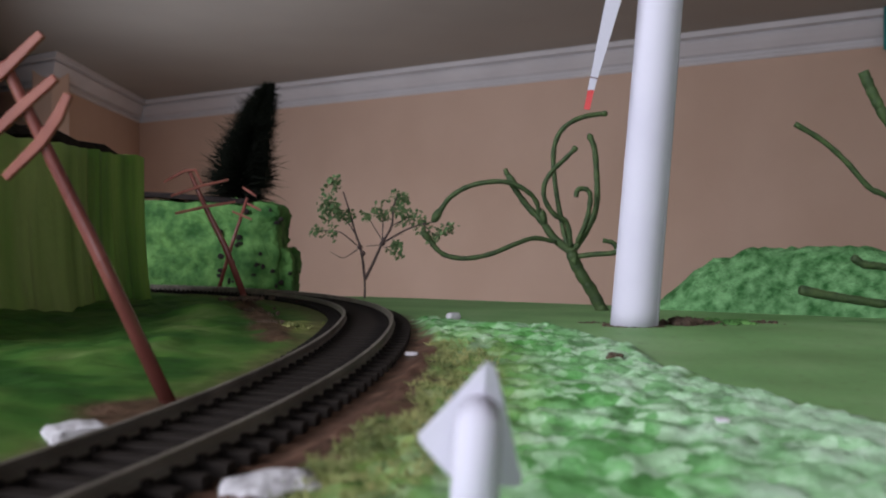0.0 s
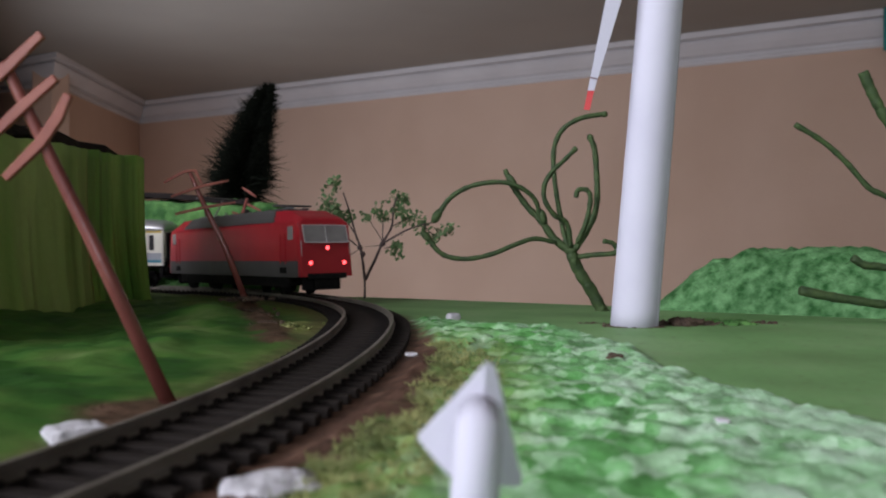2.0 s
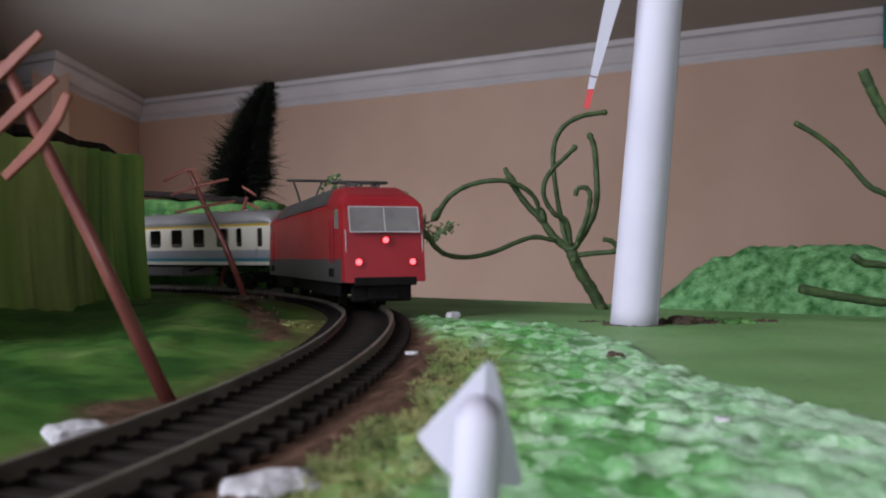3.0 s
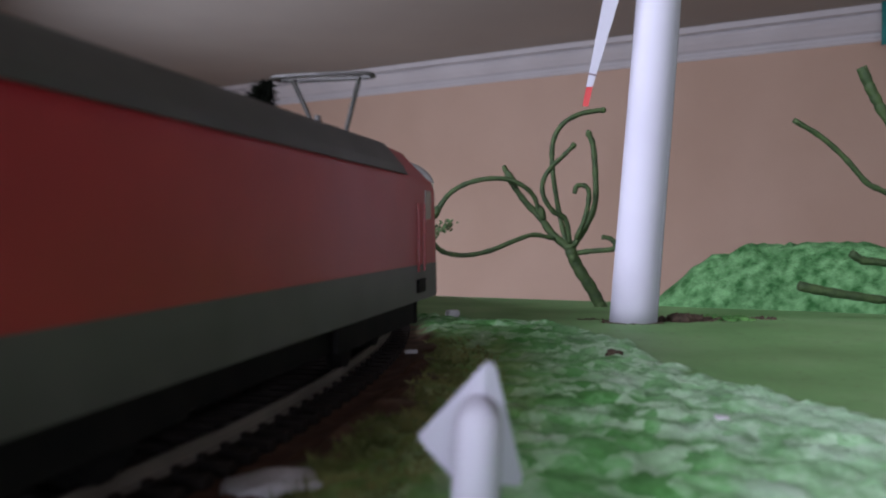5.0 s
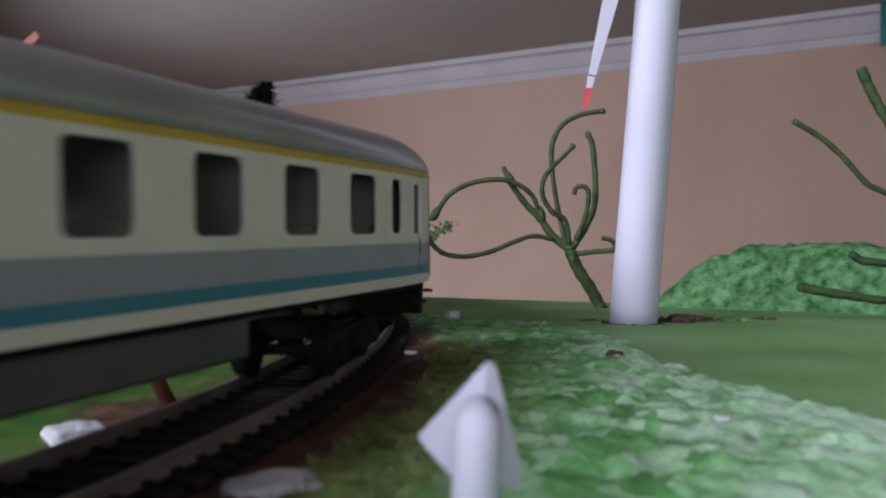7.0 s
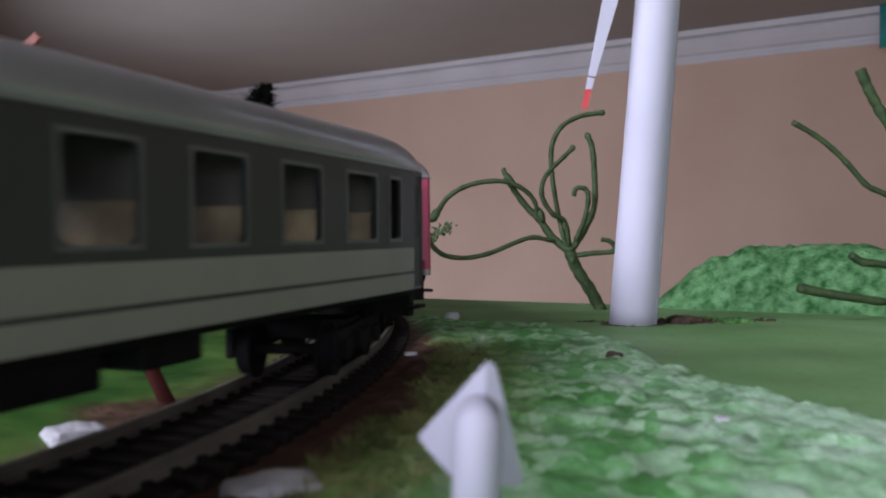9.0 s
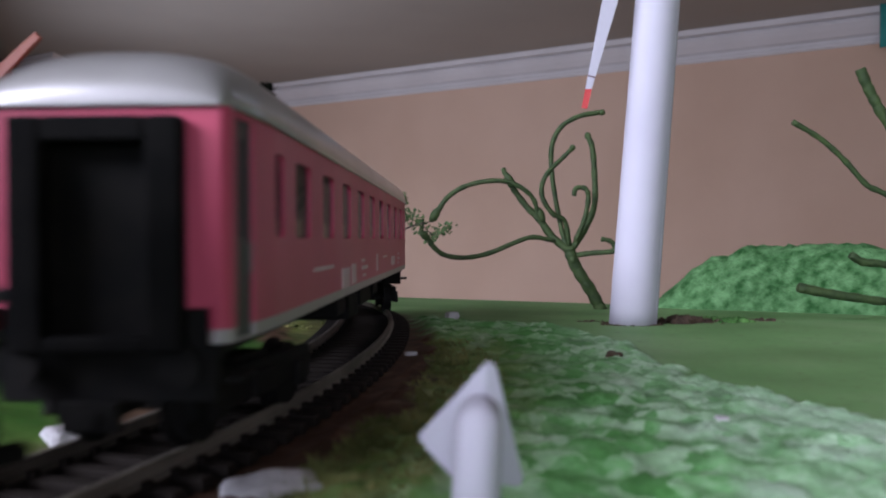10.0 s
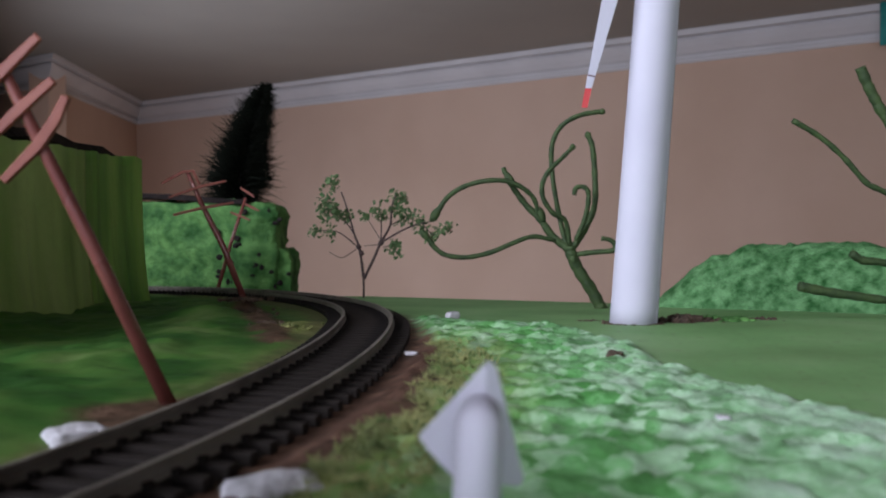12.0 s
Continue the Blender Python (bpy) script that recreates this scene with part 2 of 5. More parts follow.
M["rubber"] = mat("black_rubber", (0.004, 0.004, 0.004), (0.008, 0.0075, 0.007), 150, 0.85, spec=0.06)
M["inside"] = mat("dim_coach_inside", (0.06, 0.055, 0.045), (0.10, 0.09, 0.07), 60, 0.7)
M["bed"] = mat("black_track_bed", (0.010, 0.008, 0.007), (0.022, 0.018, 0.015), 200, 0.85, 0.0006, 900, spec=0.25)
M["teal"] = mat("teal_curtain", (0.02, 0.22, 0.20), (0.04, 0.3, 0.27), 8, 0.8)
CREAM, TEAL, GREY, YELLOW = (0.60, 0.57, 0.47), (0.03, 0.17, 0.22), (0.26, 0.27, 0.29), (0.46, 0.31, 0.03)
M["coach_white"] = mat_bands("cream_coach", [(0, CREAM), (18.9, TEAL), (21.1, GREY), (26.7, CREAM), (42.5, YELLOW), (44.4, CREAM)])
M["coach_green"] = mat_bands("dark_green_coach", [(0, (0.03, 0.032, 0.03)), (15.6, (0.27, 0.26, 0.22)), (19.3, (0.03, 0.032, 0.03)), (20.1, (0.27, 0.26, 0.22)), (25.6, (0.028, 0.031, 0.029))])
M["coach_red"] = mat_bands("crimson_coach", [(0, (0.33, 0.31, 0.31)), (17.4, (0.44, 0.045, 0.10)), (44.9, (0.40, 0.04, 0.09))])
M["cream_end"] = mat("cream_end_paint", (0.60, 0.57, 0.49), (0.66, 0.63, 0.55), 70, 0.42)
M["ground"] = mat_ground()
M["frame_grey"] = mat("grey_window_rim", (0.085, 0.085, 0.082), (0.12, 0.12, 0.115), 80, 0.45)
M["coach_end_dark"] = mat("dark_green_entry", (0.028, 0.031, 0.029), (0.04, 0.043, 0.04), 70, 0.5)
M["straw"] = mat("olive_straw", (0.07, 0.10, 0.02), (0.26, 0.26, 0.09), 120, 0.8)


# ---- building helpers: shapes in millimetres, origin below the camera's eye ----
def W(x, y, z):
    return Vector((x * 0.001, y * 0.001, z * 0.001 + EYE_Z))


def thing(name, x, y, z, label, category, group="", rz=0):
    e = new(name)
    e.empty_display_size = 0.01
    e.matrix_world = Matrix.Translation(W(x, y, z)) @ pose(0, 0, 0, 0, 0, rz)
    return tagged(e, label, category, group)


def part(name, bm, material, parent=None, label="", smooth=False, at=None):
    """One mesh of its own; bm in millimetres."""
    bmesh.ops.scale(bm, vec=(0.001, 0.001, 0.001), verts=bm.verts)
    me = bpy.data.meshes.new(name)
    bm.to_mesh(me)
    bm.free()
    for p in me.polygons:
        p.use_smooth = smooth
    me.materials.append(material)
    ob = new(name, me)
    if parent is not None:
        ob.parent = parent
    if at is not None:
        ob.matrix_basis = at
    if label:
        tagged(ob, label)
    return ob


def setting(name, bm, material, label, category, smooth=False, kind="structure"):
    ob = part(name, bm, material, None, "", smooth)
    ob.location = (0, 0, EYE_Z)
    return tagged(ob, label, category, "", kind)


def box(bm, x0, x1, y0, y1, z0, z1, bevel=0.0):
    r = bmesh.ops.create_cube(bm, size=1.0)
    bmesh.ops.scale(bm, vec=(x1 - x0, y1 - y0, z1 - z0), verts=r["verts"])
    bmesh.ops.translate(bm, vec=((x0 + x1) / 2, (y0 + y1) / 2, (z0 + z1) / 2), verts=r["verts"])
    if bevel:
        es = list({e for v in r["verts"] for e in v.link_edges})
        bmesh.ops.bevel(bm, geom=es, offset=bevel, segments=2, affect="EDGES", profile=0.5)
    return bm


def nb():
    return bmesh.new()


def loft(bm, rings, caps=True):
    """Skin over rings of equal length."""
    vs = [[bm.verts.new(p) for p in r] for r in rings]
    n = len(vs[0])
    for a, b in zip(vs, vs[1:]):
        for i in range(n):
            bm.faces.new((a[i], a[(i + 1) % n], b[(i + 1) % n], b[i]))
    if caps:
        bm.faces.new(list(reversed(vs[0])))
        bm.faces.new(vs[-1])
    return bm


def tube(bm, pts, radii, n=8):
    """A round stick along pts."""
    pts = [Vector(p) for p in pts]
    if isinstance(radii, (int, float)):
        radii = [radii] * len(pts)
    rings = []
    side = None
    for i, p in enumerate(pts):
        d = (pts[min(i + 1, len(pts) - 1)] - pts[max(i - 1, 0)]).normalized()
        if side is None:
            side = d.orthogonal().normalized()
        side = (side - d * side.dot(d)).normalized()
        up = d.cross(side)
        rings.append([p + (side * math.cos(a) + up * math.sin(a)) * radii[i] for a in (2 * math.pi * k / n for k in range(n))])
    loft(bm, rings)
    bmesh.ops.recalc_face_normals(bm, faces=bm.faces)
    return bm


def smooth_path(ctrl, steps=8):
    """Catmull-Rom through control points."""
    c = [Vector(p) for p in ctrl]
    c = [c[0] * 2 - c[1]] + c + [c[-1] * 2 - c[-2]]
    out = []
    for i in range(1, len(c) - 2):
        for k in range(steps):
            t = k / steps
            a, b, d, e = c[i - 1], c[i], c[i + 1], c[i + 2]
            out.append(0.5 * ((2 * b) + (d - a) * t + (2 * a - 5 * b + 4 * d - e) * t * t + (3 * b - a - 3 * d + e) * t ** 3))
    out.append(c[-2])
    return out


# ---- the ground's slope and the track's line ----
def board_z(y):
    return -33.5 - 0.04 * max(0.0, y - 290)


def rail_z(y):
    return -29.4 - 0.033 * max(0.0, y - 290)


APEX = (-25.4, 262.0)
QUARTER = math.pi / 2
# the loop is the same on both sides of its middle; pieces of a half as (length, radius), towards the camera and away from it
FRONT = [(110.0, 560.0), (300.0, 480.0)]
BACK = [(325.0, 540.0)]


def close_quarter(pieces, r):
    """Adds the arc that completes a quarter turn; returns the pieces and the quarter's width."""
    a, w = 0.0, 0.0
    for length, rr in pieces:
        w += rr * (math.cos(a) - math.cos(a + length / rr))
        a += length / rr
    return pieces + [((QUARTER - a) * r, r)], w + r * math.cos(a)


FRONT, FRONT_W = close_quarter(FRONT, 420.0)
BACK, BACK_W = close_quarter(BACK, 409.0)
PIECES = FRONT + FRONT[::-1] + BACK + [(2 * (FRONT_W - BACK_W), 0)] + BACK[::-1]
LOOP = sum(p[0] for p in PIECES)
MIDDLE = APEX[0] - FRONT_W


def track(s):
    """Place and heading (in the running direction) on the centre line; s = 0 at the apex."""
    s = s % LOOP
    x, y, a = APEX[0], APEX[1], -math.pi / 2
    for length, r in PIECES:
        d = min(s, length)
        if r:
            cx, cy = x + r * math.sin(a), y - r * math.cos(a)
            b = a - d / r
            x, y, a = cx - r * math.sin(b), cy + r * math.cos(b), b
        else:
            x, y = x + d * math.cos(a), y + d * math.sin(a)
        s -= d
        if s <= 0:
            break
    return Vector((x, y, rail_z(y))), Vector((math.cos(a), math.sin(a), 0))


# ---- the room ----
def slab(bm, p, q, thick, z0, z1):
    """A wall from p to q (plan, mm), its thickness to the left of the way from p to q."""
    p, q = Vector(p), Vector(q)
    d = (q - p).normalized()
    n = Vector((-d.y, d.x)) * thick
    pts = [p, q, q + n, p + n]
    lo = [bm.verts.new((v.x, v.y, z0)) for v in pts]
    hi = [bm.verts.new((v.x, v.y, z1)) for v in pts]
    bm.faces.new(lo[::-1])
    bm.faces.new(hi)
    for i in range(4):
        bm.faces.new((lo[i], lo[(i + 1) % 4], hi[(i + 1) % 4], hi[i]))
    bmesh.ops.recalc_face_normals(bm, faces=bm.faces)
    return bm


CEIL, FLOOR = 1100.0, -1250.0
CORNER, PIER = Vector((-2600, 7270)), Vector((-2470, 5370))
FAR_DIR = (Vector((2230, 4260)) - CORNER).normalized()
RIGHT = CORNER + FAR_DIR * 6900
PIER_END = PIER - FAR_DIR * 700
WEST = -1250.0
ROOM = [CORNER, RIGHT, Vector((RIGHT.x, -3000)), Vector((WEST, -3000)), Vector((WEST, 2250)), PIER_END, PIER]


def room():
    names = ("wall_north", "wall_east", None, None, None, "wall_pier", "wall_northwest")
    n = len(ROOM)
    for i, name in enumerate(names):
        if name:
            setting(name, slab(nb(), ROOM[i], ROOM[(i + 1) % n], 120, FLOOR, CEIL), M["wall"], "peach-coloured papered wall of the room", "wall")
    # west, south and splay walls: unseen, darkened against bounce; openings left between slabs
    for name, i, centre, half, z0, z1 in (("wall_west", 3, Vector((WEST, -620)), 700, 330, 1060), ("wall_south", 2, Vector((600, -3000)), 780, -60, 960), ("wall_splay", 4, Vector((-1900, 3440)), 770, -820, 320)):
        pa, pb = ROOM[i], ROOM[i + 1]
        bm = nb()
        d = (pb - pa).normalized()
        mid = (centre - pa).dot(d)
        a, b = pa + d * (mid - half), pa + d * (mid + half)
        slab(bm, pa, a, 120, FLOOR, CEIL)
        slab(bm, b, pb, 120, FLOOR, CEIL)
        slab(bm, a, b, 120, FLOOR, z0)
        slab(bm, a, b, 120, z1, CEIL)
        setting(name, bm, M["dim_wall"], "unseen wall darkened to cut bounced light, with an opening for a lamp", "wall")
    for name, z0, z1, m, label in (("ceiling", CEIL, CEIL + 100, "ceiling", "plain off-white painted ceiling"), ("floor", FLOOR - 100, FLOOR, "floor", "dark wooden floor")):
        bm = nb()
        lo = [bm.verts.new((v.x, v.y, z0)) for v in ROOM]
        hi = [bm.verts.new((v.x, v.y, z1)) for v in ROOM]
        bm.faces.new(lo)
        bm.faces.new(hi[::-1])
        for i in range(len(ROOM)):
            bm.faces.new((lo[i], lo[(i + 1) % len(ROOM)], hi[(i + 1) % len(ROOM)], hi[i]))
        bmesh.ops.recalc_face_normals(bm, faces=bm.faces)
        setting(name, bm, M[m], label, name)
    # crown moulding: a stepped profile swept along the walls
    prof = [(0, -165), (18, -165), (24, -156), (24, -142), (8, -138), (10, -124), (34, -114), (62, -84), (82, -56), (86, -46), (66, -42), (66, -34), (112, -30), (118, 0), (0, 0)]
    for i, name in enumerate(("crown_moulding_north", "crown_moulding_east", None, None, None, "crown_moulding_pier", "crown_moulding_northwest")):
        if not name:
            continue
        p, q = ROOM[i], ROOM[(i + 1) % len(ROOM)]
        bm = nb()

        def inward(k, off):
            """Corner k of the room, moved in by off from both walls."""
            a, b, c = ROOM[k - 1], ROOM[k], ROOM[(k + 1) % len(ROOM)]
            d1, d2 = (b - a).normalized(), (c - b).normalized()
            n1, n2 = Vector((d1.y, -d1.x)), Vector((d2.y, -d2.x))
            det = n1.x * n2.y - n1.y * n2.x
            r1, r2 = n1.dot(b) + off, n2.dot(b) + off
            return ((r1 * n2.y - r2 * n1.y) / det, (n1.x * r2 - n2.x * r1) / det)
        rings = [[(*inward(k, o), CEIL + z - 0.5) for o, z in prof] for k in (i, (i + 1) % len(ROOM))]
        loft(bm, rings)
        bmesh.ops.recalc_face_normals(bm, faces=bm.faces)
        setting(name, bm, M["plaster"], "white stepped plaster crown moulding", "crown moulding")


room()

# ---- the layout's board and ground ----
EDGE_A, EDGE_B = Vector((-60, 620)), Vector((92, 476))
EDGE_D = (EDGE_B - EDGE_A).normalized()
EDGE_N = Vector((-EDGE_D.y, EDGE_D.x))


def past_edge(x, y):
    return (Vector((x, y)) - EDGE_A).dot(EDGE_N)


def track_gap(x, y):
    """Distance from the track's centre line, positive outside the loop."""
    x = max(x, 2 * MIDDLE - x)
    up = y >= APEX[1]
    cx, cy, a, gap = APEX[0], APEX[1], 0.0, None
    pieces, sign = (BACK, 1) if up else (FRONT, -1)
    r0 = 0.0
    for length, r in pieces:
        # the centre of this arc lies on the last radius
        cx, cy = cx - (r - r0) * math.cos(a), cy - sign * (r - r0) * math.sin(a)
        r0 = r
        a += length / r
        b = math.atan2(sign * (y - cy), x - cx)
        if b <= a or length == pieces[-1][0]:
            return math.hypot(x - cx, y - cy) - r if x > cx else sign * (y - cy) - r
    return 999.0


FOAM_RIM = [(-60, 352), (-14, 350), (12, 322), (41, 290), (54, 248), (57, 190), (76, 146), (104, 96), (130, 40)]


def foam_edge(x, y):
    """Positive inside the daubed foam mat beside the track: distance from its ragged outer rim."""
    p = Vector((x, y))
    best, inside = 1e9, 1
    for a, b in zip(FOAM_RIM, FOAM_RIM[1:]):
        a, b = Vector(a), Vector(b)
        d = b - a
        u = min(1.0, max(0.0, (p - a).dot(d) / d.length_squared))
        q = p - a - d * u
        if q.length < best:
            best, inside = q.length, 1 if d.x * (p - a).y - d.y * (p - a).x < 0 else -1
    n = noise.noise(Vector((x * 0.06, y * 0.06, 3))) * 5 + noise.noise(Vector((x * 0.2, y * 0.2, 8))) * 2
    return inside * best + n


def sstep(a, b, v):
    t = min(1, max(0, (v - a) / (b - a)))
    return t * t * (3 - 2 * t)


def spill(x, y):
    """Distance from the line along which earth was spilled, from the second pole's foot towards the rail."""
    p, a, d = Vector((x, y)), Vector((-103, 436)), Vector((52, -172))
    u = min(1.0, max(0.0, (p - a).dot(d) / d.length_squared))
    return (p - a - d * u).length


def zones(x, y):
    """Masks of foam, mud, olive scatter and the meadow inside the loop."""
    g = track_gap(x, y)
    rag = noise.noise(Vector((x * 0.11, y * 0.11, 2))) * 5 + noise.noise(Vector((x * 0.4, y * 0.4, 6))) * 2.5
    if g < 0:
        inner_mud = sstep(-26, -19, g + rag * 0.8) * 0.5
        clump = max(sstep(9, 4, spill(x, y) + rag), sstep(13, 7, math.hypot(x + 56, (y - 156) * 0.6) + rag)) * 0.95
        straw = sstep(20, 8, math.hypot((x + 52) * 1.2, (y - 305) * 0.5) + rag)
        return 0.0, max(inner_mud, clump), max(straw, sstep(-34, -22, g + rag) * 0.2), 1.0
    foam = sstep(-1.5, 2.5, foam_edge(x, y))
    width = 30 + rag - 11 * sstep(180, 300, y)
    mud = sstep(4, -4, g - width)
    olive = sstep(16, -12, g - width - 15 + rag) * sstep(310, 200, y)
    return foam, mud, olive * 0.75, 0.0


def ground_z(x, y):
    g = track_gap(x, y)
    near = sstep(26, 15, abs(g))
    z = board_z(y) * (1 - near) + (rail_z(y) - 4.45) * near
    n1 = noise.noise(Vector((x * 0.02, y * 0.02, 0)))
    n2 = noise.noise(Vector((x * 0.12, y * 0.12, 5)))
    n3 = noise.noise(Vector((x * 0.45, y * 0.45, 9)))
    off = sstep(16.5, 24, abs(g))
    if g > 0:
        f = sstep(-2, 4, foam_edge(x, y)) * off
        d = noise.voronoi(Vector((x * 0.17 + 1.2 * n2, y * 0.17 + 0.8 * n1 + 0.5 * n3, 0)))[0][0]
        d2 = noise.voronoi(Vector((x * 0.4, y * 0.4, 4)))[0][0]
        z += f * (2.4 + 1.3 * n1 + 0.8 * n2 + 0.12 * n3 - (1.3 + 0.9 * n1) * min(1, d * d * 1.7) - 0.5 * min(1, d2 * d2 * 2.0) + 0.4)
        z += (1 - f) * off * 0.12 * n3
    else:
        inside = sstep(17, 60, -g)
        z += inside * (1.5 + 4.0 * n1 + 1.6 * n2) + off * 0.5 * n3
        z += (3.5 * math.exp(-((x + 96) ** 2 + (y - 405) ** 2) / 260) + 1.0 * math.exp(-(spill(x, y) / 6) ** 2) * (1 + n2) + 5.5 * math.exp(-((x + 92) ** 2 + (y - 335) ** 2) / 200)) * off
    return z


def grid_lines(a, fine0, fine1, b, step, coarse):
    v, out = a, []
    while v < b:
        out.append(v)
        v += step if fine0 <= v < fine1 else coarse
    return out + [b]


def ground():
    xs = grid_lines(-1150, -230, -30, -30, 2.4, 40)[:-1] + grid_lines(-30, -30, 108, 108, 1.15, 3)[:-1] + grid_lines(108, 108, 210, 420, 3.0, 40)
    ys = grid_lines(-420, 60, 88, 88, 3.0, 40)[:-1] + grid_lines(88, 88, 345, 345, 1.25, 3)[:-1] + grid_lines(345, 345, 620, 900, 2.6, 40)
    verts, masks, index, faces = [], [], {}, []
    for j, y in enumerate(ys):
        for i, x in enumerate(xs):
            if past_edge(x, y) < 4:
                index[i, j] = len(verts)
                verts.append((x * 0.001, y * 0.001, ground_z(x, y) * 0.001))
                masks.append(zones(x, y))
    for j in range(len(ys) - 1):
        for i in range(len(xs) - 1):
            q = [index.get(k) for k in ((i, j), (i + 1, j), (i + 1, j + 1), (i, j + 1))]
            if None not in q:
                faces.append(q)
    me = bpy.data.meshes.new("ground")
    me.from_pydata(verts, [], faces)
    for k, name in enumerate(("foam", "mud", "olive", "left")):
        at = me.attributes.new(name, "FLOAT", "POINT")
        at.data.foreach_set("value", [m[k] for m in masks])
    me.polygons.foreach_set("use_smooth", [True] * len(me.polygons))
    me.materials.append(M["ground"])
    ob = new("ground", me)
    ob.location = (0, 0, EYE_Z)
    tagged(ob, "green-painted model landscape ground with daubed foam", "ground", "", "structure")
    # board under it
    bm = nb()
    c0, c1 = EDGE_A - EDGE_D * 420, EDGE_A + EDGE_D * 640
    pts = [(-1150, -420), (c1.x, -420), (c1.x, c1.y), (c0.x, c0.y), (-1150, c0.y)]
    lo = [bm.verts.new((x, y, board_z(y) - 24)) for x, y in pts]
    hi = [bm.verts.new((x, y, board_z(y) - 8)) for x, y in pts]
    bm.faces.new(lo[::-1])
    bm.faces.new(hi)
    for i in range(5):
        bm.faces.new((lo[i], lo[(i + 1) % 5], hi[(i + 1) % 5], hi[i]))
    t = tagged(new("layout_table"), "wooden model railway table on square legs", "table")
    t.location = (0, 0, EYE_Z)
    part("tabletop", bm, M["floor"], t)
    for x, y in ((-1080, -350), (200, -350), (-1080, 780), (-230, 690)):
        part("leg", box(nb(), x - 30, x + 30, y - 30, y + 30, FLOOR, board_z(y) - 24.5), M["floor"], t)


ground()


# ---- the track ----
def railway():
    t = tagged(new("model_track"), "black sleepered model railway track with dull steel rails", "railway track")
    t.location = (0, 0, EYE_Z)
    n = 420
    prof = [(-0.45, 0), (0.45, 0), (0.5, -0.5), (0.2, -0.8), (0.2, -1.9), (1.1, -2.3), (1.1, -2.5), (-1.1, -2.5), (-1.1, -2.3), (-0.2, -1.9), (-0.2, -0.8), (-0.5, -0.5)]
    for off, label in ((-8.7, "inner rail of dull steel"), (8.7, "outer rail of dull steel")):
        bm = nb()
        rings = []
        for k in range(n):
            p, h = track(LOOP * k / n)
            side = Vector((-h.y, h.x, 0))  # to the left when running: outside the loop
            rings.append([p + side * (off + u) + Vector((0, 0, v)) for u, v in prof])
        loft(bm, rings + rings[:1], caps=False)
        bmesh.ops.recalc_face_normals(bm, faces=bm.faces)
        part("rail", bm, M["steel"], t, label)
    bm = box(nb(), -1.35, 1.35, -15, 15, -4.4, -2.45, 0.3)
    for sy in (-8.7, 8.7):
        for o in (-1.5, 1.5):
            box(bm, -0.7, 0.7, sy + o - 0.5, sy + o + 0.5, -2.5, -1.7)
    first = part("sleeper", bm, M["tie"], t)
    pitch = 6.2
    m = int(LOOP / pitch)
    near, far_bm = 0, nb()
    for k in range(m):
        s = LOOP * k / m
        s -= LOOP if s > LOOP / 2 else 0
        p, h = track(s)
        rz = math.atan2(h.y, h.x)
        mx = Matrix.Translation(p * 0.001) @ Matrix.Rotation(rz, 4, "Z")
        if -620 < s < 400:
            if near == 0:
                ob = first
            else:
                ob = new("sleeper", first.data)
                ob.parent = t
            ob.matrix_basis = mx
            near += 1
        else:
            r = bmesh.ops.create_cube(far_bm, size=1)
            bmesh.ops.transform(far_bm, matrix=Matrix.Translation(p) @ Matrix.Rotation(rz, 4, "Z") @ Matrix.Translation((0, 0, -3.4)) @ Matrix.Diagonal((3, 30, 1.9, 1)), verts=r["verts"])
    tagged(part("sleepers_far", far_bm, M["tie"], t), "", "", "", "stuff")
    bm = nb()
    rings = []
    for k in range(n):
        p, h = track(LOOP * k / n)
        side = Vector((-h.y, h.x, 0))
        rings.append([p + side * u + Vector((0, 0, v)) for u, v in ((-13.2, -4.0), (13.2, -4.0), (14.5, -4.9), (-14.5, -4.9))])
    loft(bm, rings + rings[:1], caps=False)
    bmesh.ops.recalc_face_normals(bm, faces=bm.faces)
    part("track_bed", bm, M["bed"], t, "black track bed between the sleepers")
    # the plastic webs that join the sleepers under the rails
    bm = nb()
    for off in (-8.7, 8.7):
        rings = []
        for k in range(n):
            p, h = track(LOOP * k / n)
            side = Vector((-h.y, h.x, 0))
            rings.append([p + side * (off + u) + Vector((0, 0, v)) for u, v in ((-1.6, -2.6), (1.6, -2.6), (1.6, -4.3), (-1.6, -4.3))])
        loft(bm, rings + rings[:1], caps=False)
    bmesh.ops.recalc_face_normals(bm, faces=bm.faces)
    part("sleeper_web", bm, M["tie"], t)


railway()


